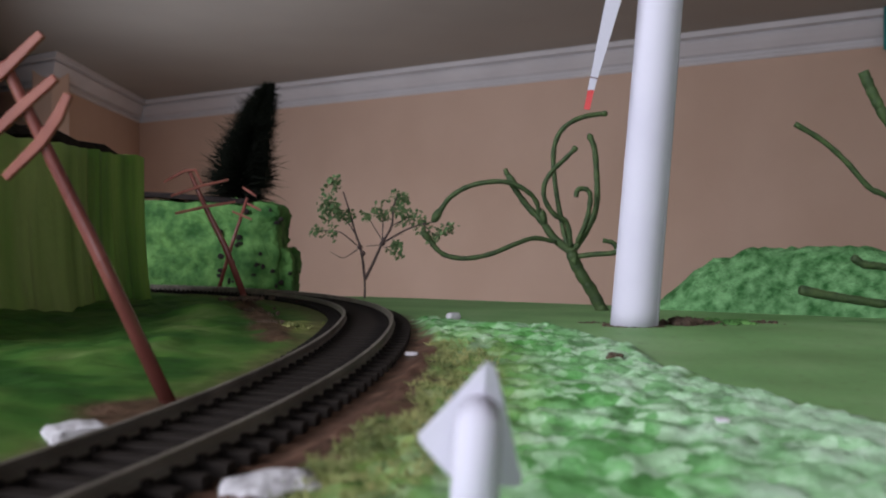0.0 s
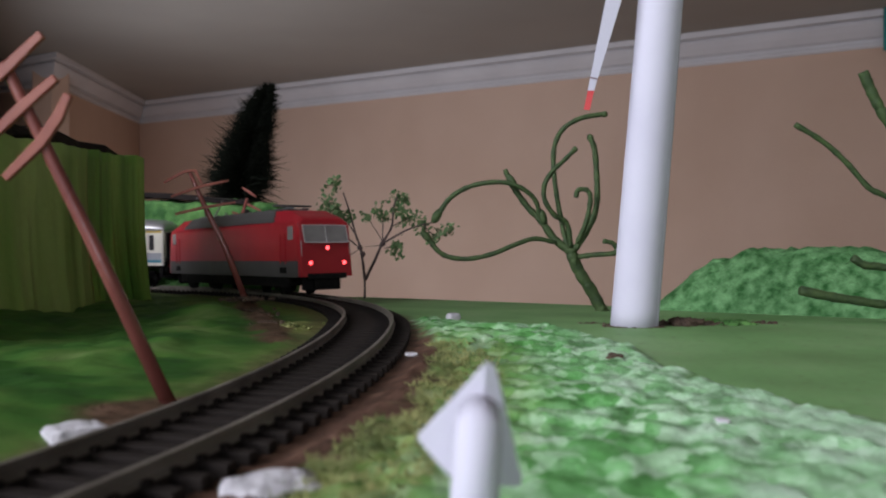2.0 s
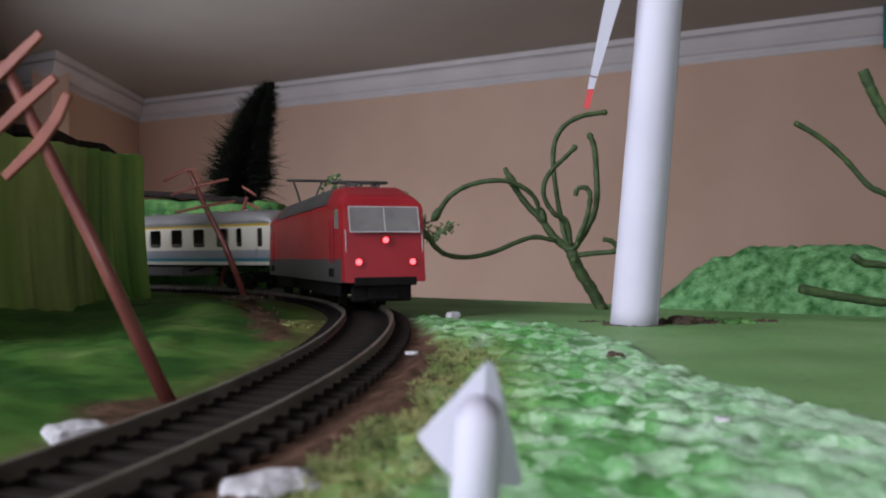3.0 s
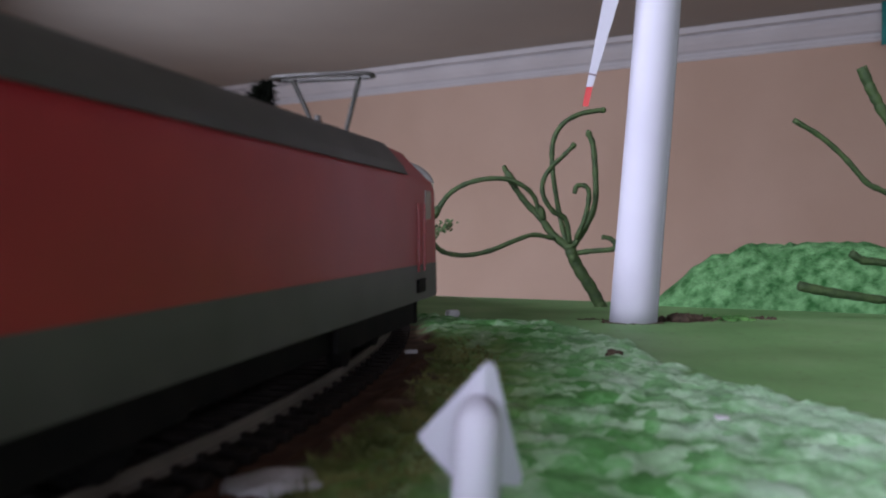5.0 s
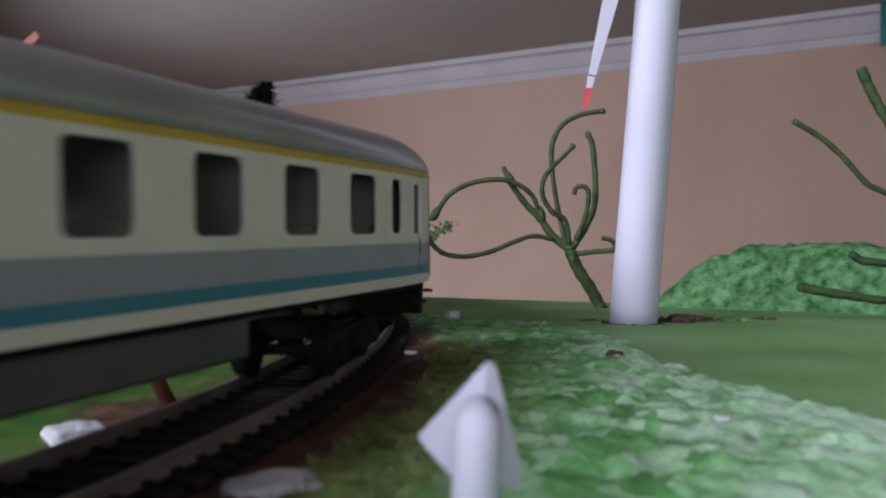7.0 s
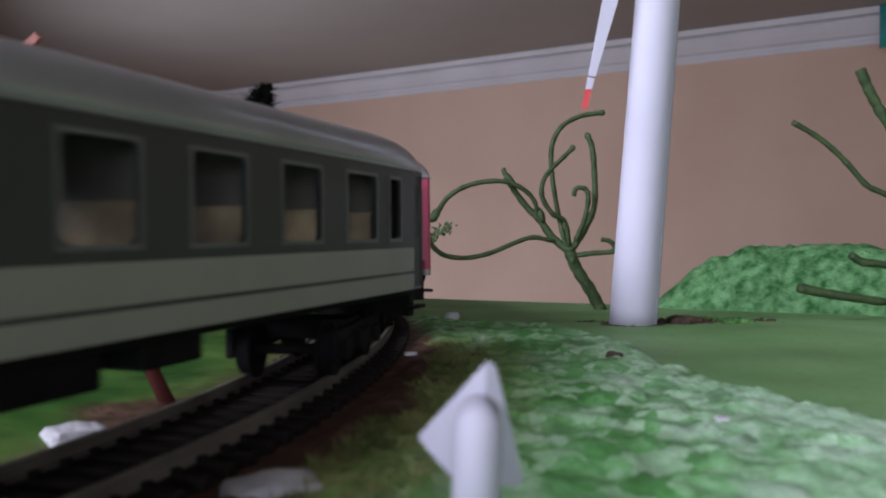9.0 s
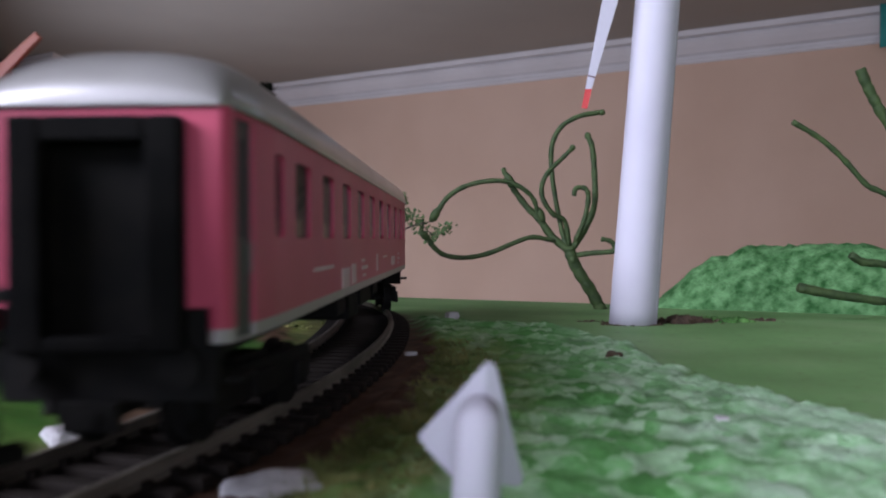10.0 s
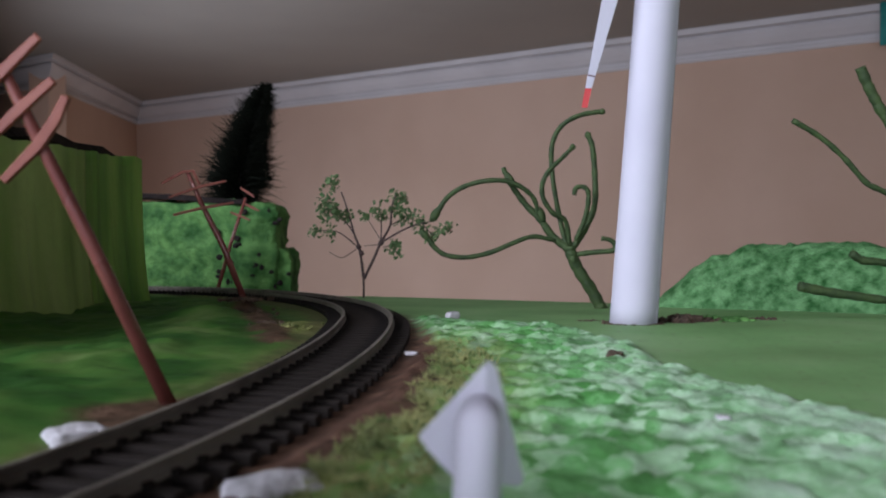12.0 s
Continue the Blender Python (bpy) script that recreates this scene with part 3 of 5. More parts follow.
# ---- green cliff, foam wall, foam hill ----
def blocks():
    t = thing("green_cliff", -185, 340, -40, "tall green-painted cloth cliff with folds and a black tarred top", "model cliff")
    off = (-185, 340, -40)
    # front sheets: a cloth hung in vertical folds from the near end to the far end
    for k, (y0, y1, seed) in enumerate(((215, 452, 2), (446, 560, 5))):
        bm = nb()
        rings = []
        n = 90
        for i in range(n + 1):
            y = y0 + (y1 - y0) * i / n
            x = -176 - 17 * sstep(300, 520, y) - (2.5 if k else 0)
            e = sstep(0, 6, y1 - y) if k else 1
            ring = []
            for j in range(15):
                f = j / 14
                fold = 1.8 * noise.noise(Vector((y * 0.055, seed, f * 0.5))) + 1.1 * noise.noise(Vector((y * 0.16, seed + 3, f * 0.9)))
                # the last term lifts the unseen near end, added to shade the train
                z = -42 - 0.03 * max(0, y - 330) + f * (77 + 0.075 * max(-60, y - 340) + 1.5 * noise.noise(Vector((y * 0.06, 1, seed))) + 5 + 62 * sstep(334, 300, y) * sstep(212, 240, y))
                ring.append((x + fold * (0.5 + 0.5 * (1 - f)) + 5 * (1 - f) ** 3 - 10 * (1 - e) ** 2 - off[0], y - off[1], z - off[2]))
            ring += [(p[0] - 14, p[1], p[2]) for p in reversed(ring)]
            rings.append(ring)
        loft(bm, rings)
        bmesh.ops.recalc_face_normals(bm, faces=bm.faces)
        part("cloth_sheet", bm, M["cliff_dark" if k else "cliff"], t, "darker streaked cloth sheet" if k else "pale green cloth sheet", True)
    # core; its unseen near end is raised as well to block window light
    bm = nb()
    loft(bm, [[(x - off[0], y - off[1], z - off[2] + w) for x, z in ((-330, 47), (-330, -45), (-207, -45), (-206, 36), (-200 + 10 * sstep(500, 330, y), 46 + 1.5 * math.sin(y * 0.05)), (-203 + 10 * sstep(500, 330, y), 52 + 1.5 * math.sin(y * 0.09)), (-240, 54))]
              for y, w in ((222, -30), (240, 52), (296, 52), (312, 30), (334, -5), (370, -2.5), (400, -1), (430, 1), (470, 0.5), (510, -0.5), (540, -3), (548, -7))])
    bmesh.ops.recalc_face_normals(bm, faces=bm.faces)
    part("tarred_top", bm, M["cliff_top"], t, "black rough core and top edge")

    # an unseen hill, added further back behind the cloth to shade the train
    bm = nb()
    rings = []
    for y, h in ((205, 40), (235, 96), (290, 118), (350, 122), (410, 116), (450, 92), (474, 45)):
        xr = -max(222, 0.57 * y + 8)
        sway = 6 * noise.noise(Vector((y * 0.03, 4, 0)))
        rings.append([(x - off[0], y - off[1], z - off[2]) for x, z in ((-480, -45), (-462, 0.4 * h), (-415, 0.8 * h + sway), (-350, h + sway), (xr - 40, 0.95 * h), (xr - 10, 0.7 * h), (xr, 0.25 * h), (xr, -45))])
    loft(bm, rings)
    bmesh.ops.recalc_face_normals(bm, faces=bm.faces)
    part("shade_hill", bm, M["cliff_dark"], t, "unseen rounded hill added to shade the train", True)

    t = thing("foam_wall", -180, 655, -45, "green daubed foam wall behind the track, black lumps for shaded holes", "model hill")
    bm = nb()
    rng = random.Random(4)

    def swept_back(p):
        """The wall's far end draws back to clear the track."""
        return Vector(p) * (1 + 0.6 * max(0.0, -150 - p[0]) / 655)

    def lumpy(bm, x0, x1, y0, y1, z0, z1, seed, amp):
        """A slab with broken, rounded faces."""
        r = bmesh.ops.create_cube(bm, size=1)
        bmesh.ops.subdivide_edges(bm, edges=list({e for v in r["verts"] for e in v.link_edges}), cuts=26, use_grid_fill=True)
        vs = [v for v in bm.verts if v.tag is False]
        for v in vs:
            v.tag = True
            p = Vector((x0 + (v.co.x + 0.5) * (x1 - x0), y0 + (v.co.y + 0.5) * (y1 - y0), z0 + (v.co.z + 0.5) * (z1 - z0)))
            c = Vector(((x0 + x1) / 2, (y0 + y1) / 2, (z0 + z1) / 2))
            d = Vector(((v.co.x) ** 5 * 32, v.co.y ** 5 * 32, v.co.z ** 5 * 32))
            e = amp * (noise.noise(p * 0.06 + Vector((seed, 0, 0))) + 0.5 * noise.noise(p * 0.17 + Vector((seed, 3, 0))) + 0.35 * noise.noise(p * 0.5))
            corner = abs(v.co.x * v.co.z * 4) ** 6 * 5
            v.co = p + d * e - (p - c).normalized() * corner

    lumpy(bm, -262, -127, 655, 700, -52, 25, 1, 3.2)
    lumpy(bm, -160, -117.5, 660, 696, -52, -13, 6, 2.6)
    for v in bm.verts:
        v.co = swept_back(v.co)
    bmesh.ops.translate(bm, vec=(180, -655, 45), verts=bm.verts)
    part("foam_body", bm, M["foam_dark"], t, "", True)
    # black lumps on the face stand in for the shade inside its holes
    for k in range(26):
        x, z = rng.uniform(-175, -118), rng.uniform(-44, 20)
        if z > -12 and x > -124:
            continue
        hb = nb()
        bmesh.ops.create_icosphere(hb, subdivisions=2, radius=1)
        for v in hb.verts:
            v.co *= 1 + 0.35 * noise.noise(v.co * 2 + Vector((k, 0, 0)))
        bmesh.ops.scale(hb, vec=(rng.uniform(1.2, 3.0), 0.8, rng.uniform(1.2, 2.6)), verts=hb.verts)
        part("hole_shade_lump", hb, M["bed"], t, "", True, Matrix.Translation((swept_back((x, 653.4, z)) - Vector((180 * -1, 655, -45))) * 0.001))
    tb = nb()
    loft(tb, [[swept_back((x, y, 22 + w + z)) - Vector((-180, 655, -45)) for y, z in ((652, 0), (690, 0), (690, 5), (656, 4))] for x, w in ((-262, 5), (-240, 6), (-215, 5), (-190, 3), (-170, 1), (-150, 0))])
    bmesh.ops.recalc_face_normals(tb, faces=tb.faces)
    part("tarred_edge", tb, M["cliff_top"], t, "black tarred strip along the top")

    t = thing("foam_hill", 110, 432, -39, "low green daubed foam hill along the board's edge", "model hill")
    bm = nb()
    n, m = 110, 22
    d = EDGE_D
    nrm = Vector((-d.y, d.x))
    rows = []
    for i in range(n + 1):
        s = -4 + 300 * i / n
        base = Vector((110, 432)) + d * s
        h = 27 * sstep(-12, 24, s) ** 0.7 + 5 * sstep(28, 36, s) + 2.0 * noise.noise(Vector((s * 0.05, 0, 1))) - 4 * math.exp(-((s - 106) / 9) ** 2) + 1.2 * noise.noise(Vector((s * 0.3, 2, 1)))
        row = []
        for j in range(m + 1):
            f = j / m
            q = base + nrm * (34 * f - 3)
            prof = math.sin(min(1, f * 1.25) * math.pi / 2) ** 0.8 * (1 - 0.5 * sstep(0.8, 1, f))
            p = Vector((q.x, q.y, board_z(q.y) - 0.8 + max(0, h) * prof))
            dd = noise.voronoi(p * 0.25)[0][0]
            p += Vector((-nrm.x, -nrm.y, 0.6)) * (sstep(0, 0.1, f) * (1.6 - 2.4 * min(1, dd)) + 0.8 * noise.noise(p * 0.6))
            row.append(p - Vector((110, 432, -39)))
        row.append(Vector((row[-1].x + nrm.x * 2, row[-1].y + nrm.y * 2, -8)))
        row.append(Vector((row[0].x, row[0].y, -8)))
        rows.append(row)
    loft(bm, rows)
    bmesh.ops.recalc_face_normals(bm, faces=bm.faces)
    part("hill_body", bm, M["foam"], t, "", True)


blocks()


# ---- turbine, paper arrow ----
def crumbs(bm, n, seed, spread, size, flat=0.6, ring=0.0):
    """Loose irregular crumbs round the origin."""
    rng = random.Random(seed)
    for k in range(n):
        a, r = rng.uniform(0, 6.283), ring + abs(rng.gauss(0, 1)) * spread
        r0 = rng.uniform(0.5, 1.0) * size
        res = bmesh.ops.create_icosphere(bm, subdivisions=1, radius=r0)
        for v in res["verts"]:
            v.co *= 1 + 0.4 * noise.noise(v.co * 1.5 + Vector((k, seed, 0)))
            v.co.z *= flat
        bmesh.ops.translate(bm, vec=(r * math.cos(a), r * math.sin(a), r0 * flat * 0.6), verts=res["verts"])
    return bm


def turbine():
    t = thing("wind_turbine", 70.5, 312, board_z(312), "white rolled-paper wind turbine with a red-tipped blade", "wind turbine")
    rings = []
    for k in range(25):
        f = k / 24
        z = -1 + 185 * f
        c = Vector((9.2 * z / 120, 0, z))
        r = 8.7 - 0.65 * z / 120
        rings.append([c + Vector((math.cos(a), math.sin(a), 0)) * (r + 0.05 * math.sin(3 * a + f * 5)) for a in (2 * math.pi * i / 48 for i in range(48))])
    part("tower", loft(nb(), rings), M["white_paper"], t, "", True)
    # overlapping edge of the rolled sheet
    part("paper_seam", tube(nb(), [(9.2 * z / 120 + (8.75 - 0.65 * z / 120) * 0.80, -(8.75 - 0.65 * z / 120) * 0.6, z) for z in (0, 60, 120, 180)], 0.12, 6), M["white_paper"], t)

    def blade(name, pts, y, mat_, th=0.25):
        bm = nb()
        loft(bm, [[(x, yy, z) for x, z in pts] for yy in (y - th, y + th)])
        bmesh.ops.recalc_face_normals(bm, faces=bm.faces)
        return part(name, bm, mat_, t)
    zb = -board_z(312)
    pts = lambda *p: [(x - 70.5, z + zb) for x, z in p]
    b = blade("blade", pts((51.9, 51.1), (54.2, 51.1), (63.9, 83.3), (74, 117), (84, 150), (76, 152), (66, 120), (58.2, 83.3)), -7, M["white_paper"])
    blade("blade_tip", pts((50.5, 44.3), (52.6, 44.0), (54.2, 51.0), (51.9, 51.0)), -7, M["red_tip"], 0.27)
    blade("blade_mark", pts((52.7, 55.5), (55.5, 54.9), (55.6, 55.4), (52.8, 56.0)), -7, M["ink"], 0.32)
    part("hub", tube(nb(), [(9.5, -10, 186), (9.5, 6, 186)], [3.5, 4.5], 16), M["white_paper"], t, "", True)
    part("hub_arm", tube(nb(), [(9.5, -7, 185), (13.5, -7, 184)], 1.6, 10), M["white_paper"], t)
    c = thing("earth_crumbs", 70.5, 312, board_z(312), "dark earth crumbs glued round the tower's foot", "earth")
    tagged(part("crumb_ring", crumbs(nb(), 90, 3, 1.3, 1.0, 0.5, 8.8), M["clod"], c), "", "", "", "stuff")


turbine()


def scatter_heaps():
    for x, y, n, spread, size, seed, m, label in (
            (90, 318, 60, 3.0, 3.0, 5, "clod", "little heap of brown earth and moss crumbs"),
            (99, 322, 50, 5.5, 1.4, 6, "clod", "scatter of brown earth crumbs on the board"),
            (113, 324, 46, 4.0, 2.2, 7, "foam_dark", "heap of dark green moss crumbs"),
            (124, 326, 26, 6.0, 1.0, 8, "clod", "scatter of brown earth crumbs on the board"),
            (58, 328, 26, 4.0, 0.8, 9, "clod", "scatter of brown earth crumbs on the board"),
            (43, 214, 9, 1.0, 1.4, 10, "clod", "dark clod of earth lying on the foam"),
            (3, 331, 9, 1.5, 0.9, 11, "clod", "dark clod of earth lying on the foam"),
            (-93, 402, 60, 5.5, 1.8, 12, "clod", "mound of brown earth under the leaning pole"),
            (-90, 390, 45, 5.5, 1.2, 13, "clod", "mound of brown earth under the leaning pole"),
            (-78, 350, 90, 5.0, 1.1, 14, "clod", "spill of brown earth below the leaning pole"),
            (-64, 303, 70, 4.0, 0.9, 15, "clod", "spill of brown earth below the leaning pole"),
            (-56, 300, 60, 6.0, 1.1, 16, "straw", "olive straw tufts beside the rail")):
        t = thing("crumb_heap", x, y, ground_z(x, y) - 0.3, label, "earth")
        tagged(part("heap", crumbs(nb(), n, seed, spread, size, 0.7), M[m], t), "", "", "", "stuff")


scatter_heaps()


def paper_arrow():
    t = thing("paper_arrow", 3.2, 80, -34.5, "small white folded paper arrow standing on the ground", "paper arrow")

    def plate(name, pts, y0, bend):
        bm = nb()
        rings = []
        for th in (0, 0.5):
            rings.append([(x - 3.2, y0 + th + bend * abs(x - 4.0), z + 34.5) for x, z in pts])
        loft(bm, rings)
        bmesh.ops.recalc_face_normals(bm, faces=bm.faces)
        bmesh.ops.bevel(bm, geom=list(bm.edges), offset=0.12, segments=2, affect="EDGES")
        return part(name, bm, M["white_paper"], t)
    plate("arrow_wing", [(4.25, -12.6), (-2.6, -20.3), (-1.8, -21.4), (0.6, -24.0), (4.0, -24.0)], 2.2, 0.25)
    plate("arrow_wing", [(4.1, -12.6), (4.05, -24.6), (7.4, -25.2), (7.9, -24.6), (5.2, -13.2), (4.9, -12.8)], 2.2, 0.35)
    part("shaft", tube(nb(), [(-0.45, 0.6, 0), (-0.2, 0.6, 9), (0.15, 0.6, 16.4), (0.3, 2.2, 17.2)], [2.35, 2.35, 2.3, 1.9], 28), M["white_paper"], t, "", True)


paper_arrow()


# ---- trees ----
def knobby(ctrl, r, seed=0, taper=1.0):
    """A taped wire: an uneven round stick along a smooth line."""
    pts = smooth_path(ctrl, 7)
    rr = []
    for i, p in enumerate(pts):
        f = i / (len(pts) - 1)
        rr.append(r * (1 + (taper - 1) * f) * (1 + 0.07 * math.sin(i * 1.3 + seed) + 0.16 * noise.noise(Vector((i * 0.9, seed, 0)))))
    return tube(nb(), pts, rr, 8)


def wire_tree():
    t = thing("wire_tree", 72, 420, board_z(420), "bare twisted wire tree wrapped in dark green tape", "model tree")
    part("trunk", knobby([(7.5, 0, -1), (6, 0, 2), (1.7, 0, 10), (-3.8, 0, 18.5), (-7.4, 0, 26), (-8.4, 0, 31)], 3.0, 1, 0.95), M["wire"], t, "", True)
    part("trunk_strand", knobby([(8, -2, -1), (4, 1.5, 6), (0, -2, 12), (-3, 2, 18), (-7, -2, 24), (-7.6, 1, 29)], 1.5, 2), M["wire"], t, "", True)
    for ctrl, r, tp in (
            ([(-8.6, 0, 29), (-17, 2, 36.4), (-23, 3, 45), (-29, 4, 51), (-35, 4, 59), (-39.3, 4, 66.4), (-41, 4, 70.6)], 2.1, 0.55),
            ([(-23.7, 2, 46.6), (-26, 0, 54.4), (-31.5, -2, 59.8), (-40, -3, 63.4), (-50.7, -4, 63.4), (-60.3, -4, 61), (-67.5, -4, 56.8), (-71.7, -4, 52), (-75, -4, 45.6)], 1.15, 1.15),
            ([(-16, 0, 34), (-26.6, -3, 36), (-36, -6, 33.4), (-48, -8, 28.6), (-60, -8, 26.2), (-70, -8, 27.4), (-75.3, -8, 31), (-78.3, -8, 35), (-82, -8, 39.5)], 1.15, 1.1),
            ([(-9.8, 0, 30), (-12.2, 3, 41), (-14.7, 5, 55.6), (-16.5, 6, 71), (-15.9, 6, 83), (-11.2, 6, 91.5), (-2.8, 6, 96.3), (5.6, 6, 98), (9.2, 6, 98.3)], 1.25, 1.0),
            ([(-8.4, 0, 31.6), (-11, -2, 43.6), (-17, -4, 47.2), (-22, -5, 54.4), (-22.5, -5, 61.6), (-19, -4, 68.2), (-12.3, -3, 74.7), (-7.5, -3, 79.5)], 1.3, 0.85),
            ([(-6.8, 0, 30.4), (-0.2, 2, 40), (4.5, 3, 52), (4.7, 4, 68.8), (3.8, 5, 80.7), (1.8, 5, 86.1)], 1.6, 0.85),
            ([(-5.6, -1, 34), (-1.4, -3, 44.8), (0.3, -4, 55.6), (-1.5, -4, 59.8), (-5.7, -4, 59.8), (-6.9, -4, 56.2)], 1.25, 0.95),
            ([(-6.2, 0, 26.8), (2.2, -3, 28), (11.8, -5, 28.9), (12.8, -5, 31.6), (10.6, -5, 34), (6.4, -5, 34.9)], 1.3, 0.9)):
        part("branch", knobby(ctrl, r, ctrl[1][0], tp), M["wire"], t, "", True)
    for x, y, z, sx, sz, tilt in ((-37.5, 4, 64, 2.2, 5.0, -28), (-75, -4, 47, 2.2, 4.0, 30), (-22.5, 2, 47, 2.2, 4.5, -20), (-80, -8, 37, 1.9, 3, -40), (9, 6, 98.3, 1.7, 1.6, 0), (1.6, 5, 86.5, 1.6, 2.0, 0), (-7.3, -3, 79.8, 1.6, 1.6, 0)):
        bm = nb()
        bmesh.ops.create_icosphere(bm, subdivisions=2, radius=1)
        for v in bm.verts:
            v.co *= 1 + 0.25 * noise.noise(v.co * 2 + Vector((x, 0, 0)))
        bmesh.ops.scale(bm, vec=(sx, sx, sz), verts=bm.verts)
        part("tape_knot", bm, M["wire"], t, "", True, pose(x * 0.001, y * 0.001, z * 0.001, 0, tilt, 0))
    t = thing("wire_tree", 212, 330, board_z(330), "bare twisted wire tree wrapped in dark green tape beside the hill", "model tree")
    part("trunk", knobby([(4, 0, -1), (2, 0, 8), (-3, 0, 20), (-5, 0, 30)], 3.0, 4), M["wire"], t, "", True)
    for ctrl, r, tp in (
            ([(-5, 0, 29), (-20, 0, 40), (-40.3, 0, 49.7), (-46.7, 0, 53.1), (-55.5, 0, 62.9), (-64.8, 0, 71), (-75.2, 0, 77.3)], 1.2, 0.9),
            ([(-5, 0, 29), (-20, 3, 52), (-36, 5, 78), (-40.7, 5, 86), (-43.6, 5, 91.7), (-46.6, 5, 98.6)], 2.0, 1.1),
            ([(-2, 0, 14), (-20, -3, 9), (-39.9, -5, 7.6), (-52.6, -6, 9.1), (-64.3, -6, 10.9), (-75.3, -6, 13.2)], 1.3, 1.5),
            ([(-4, 0, 22), (-25, 3, 20), (-40, 4, 21.9), (-45.8, 4, 22.5), (-50.5, 4, 25.4)], 1.4, 1.2),
            ([(-4, 0, 30), (6, -3, 50), (16, -4, 72)], 1.4, 0.8)):
        part("branch", knobby(ctrl, r, ctrl[1][0], tp), M["wire"], t, "", True)


wire_tree()


def leafy_tree():
    t = thing("leafy_tree", -54.7, 590, board_z(590), "small forked tree with sparse dry green leaves", "model tree")
    part("trunk", knobby([(0, 0, -1), (0.2, 0, 6), (0, 0, 15)], 0.75, 1), M["twig"], t, "", True)
    for ctrl, r in (
            ([(0, 0, 14.5), (-1.3, 0, 26.6), (-3.3, 0, 37), (-6, 1, 44), (-11, 2, 62), (-15, 2, 74)], 1.0),
            ([(0.4, 0, 13), (7.2, -1, 26.6), (12.5, -1, 38.4), (19, -2, 50), (20.4, -2, 63), (23, -2, 71)], 1.1),
            ([(13.8, -1, 39), (29.5, -4, 47.6), (41.3, -6, 51.5), (48, -6, 52.8)], 0.75), ([(41, -6, 51.5), (49, -6, 43.7), (55, -6, 46)], 0.4),
            ([(-5.5, 0, 37), (-17.7, 2, 46), (-31, 3, 47)], 0.5), ([(-5, 0, 33.5), (-15, 1, 28), (-24, 2, 32)], 0.35),
            ([(12, 0, 37), (0.7, 1, 36)], 0.35), ([(14, 0, 35), (23, 0, 37)], 0.45),
            ([(-6, 1, 44), (-12.4, 3, 53), (-21.6, 5, 58), (-25, 5, 68)], 0.5), ([(12.5, 0, 38.4), (12.5, 4, 57), (10, 5, 62)], 0.5),
            ([(12.5, 0, 40), (6, 4, 50), (2, 5, 57)], 0.35), ([(19, -2, 50), (26, 0, 54), (32, 2, 56)], 0.4)):
        part("branch", knobby(ctrl, r, ctrl[0][2], 0.5), M["twig"], t, "", True)
    for x, z in ((-3.2, 35.5), (-1.2, 31), (12.5, 38)):
        bm = nb()
        bmesh.ops.create_icosphere(bm, subdivisions=2, radius=2.0)
        for v in bm.verts:
            v.co *= 1 + 0.3 * noise.noise(v.co + Vector((x, 0, 0)))
        part("knot", bm, M["twig"], t, "", True, Matrix.Translation((x * 0.001, 0, z * 0.001)))
    rng = random.Random(8)
    centres = [(-20.9, 77.7, 3), (-24.8, 68, 3), (-26.8, 58, 3), (-21.6, 48, 3), (-17, 58, 2), (-33.4, 47, 2), (-11, 57, 2), (23, 71, 3), (28, 68.6, 2), (10, 60.7, 2.4), (12.5, 57, 2.4), (2, 57, 2),
               (20.4, 63, 3), (32, 55.5, 3), (38.7, 54, 3), (41.3, 46, 3), (48, 42.4, 2.5), (54.4, 46, 2), (59.7, 49, 2), (23, 37, 3), (21.7, 33, 2.6), (26.3, 54, 2.6), (-28, 63, 2.5), (-19, 63, 2), (-22.8, 81, 2.5), (25.6, 61.4, 2.4)]
    for cx, cz, sp in centres:
        bm = nb()
        for k in range(27):
            c = Vector((rng.gauss(0, sp * 0.95), rng.gauss(0, sp), rng.gauss(0, sp * 0.95)))
            u = Vector((rng.gauss(0, 1), rng.gauss(0, 1), rng.gauss(0, 1))).normalized()
            w = u.orthogonal().normalized()
            q = u.cross(w)
            a, b = rng.uniform(0.9, 2.2), rng.uniform(0.6, 1.5)
            n = 6
            top = [bm.verts.new(c + w * a * math.cos(i * 6.283 / n) + q * b * math.sin(i * 6.283 / n) + u * (0.15 + 0.2 * rng.random())) for i in range(n)]
            bot = [bm.verts.new(v.co - u * 0.35) for v in top]
            bm.faces.new(top)
            bm.faces.new(bot[::-1])
            for i in range(n):
                bm.faces.new((top[i], bot[i], bot[(i + 1) % n], top[(i + 1) % n]))
        part("leaf_clump", bm, M["leaf"], t, "", False, Matrix.Translation((cx * 0.001, rng.uniform(-0.005, 0.005), cz * 0.001)))


leafy_tree()


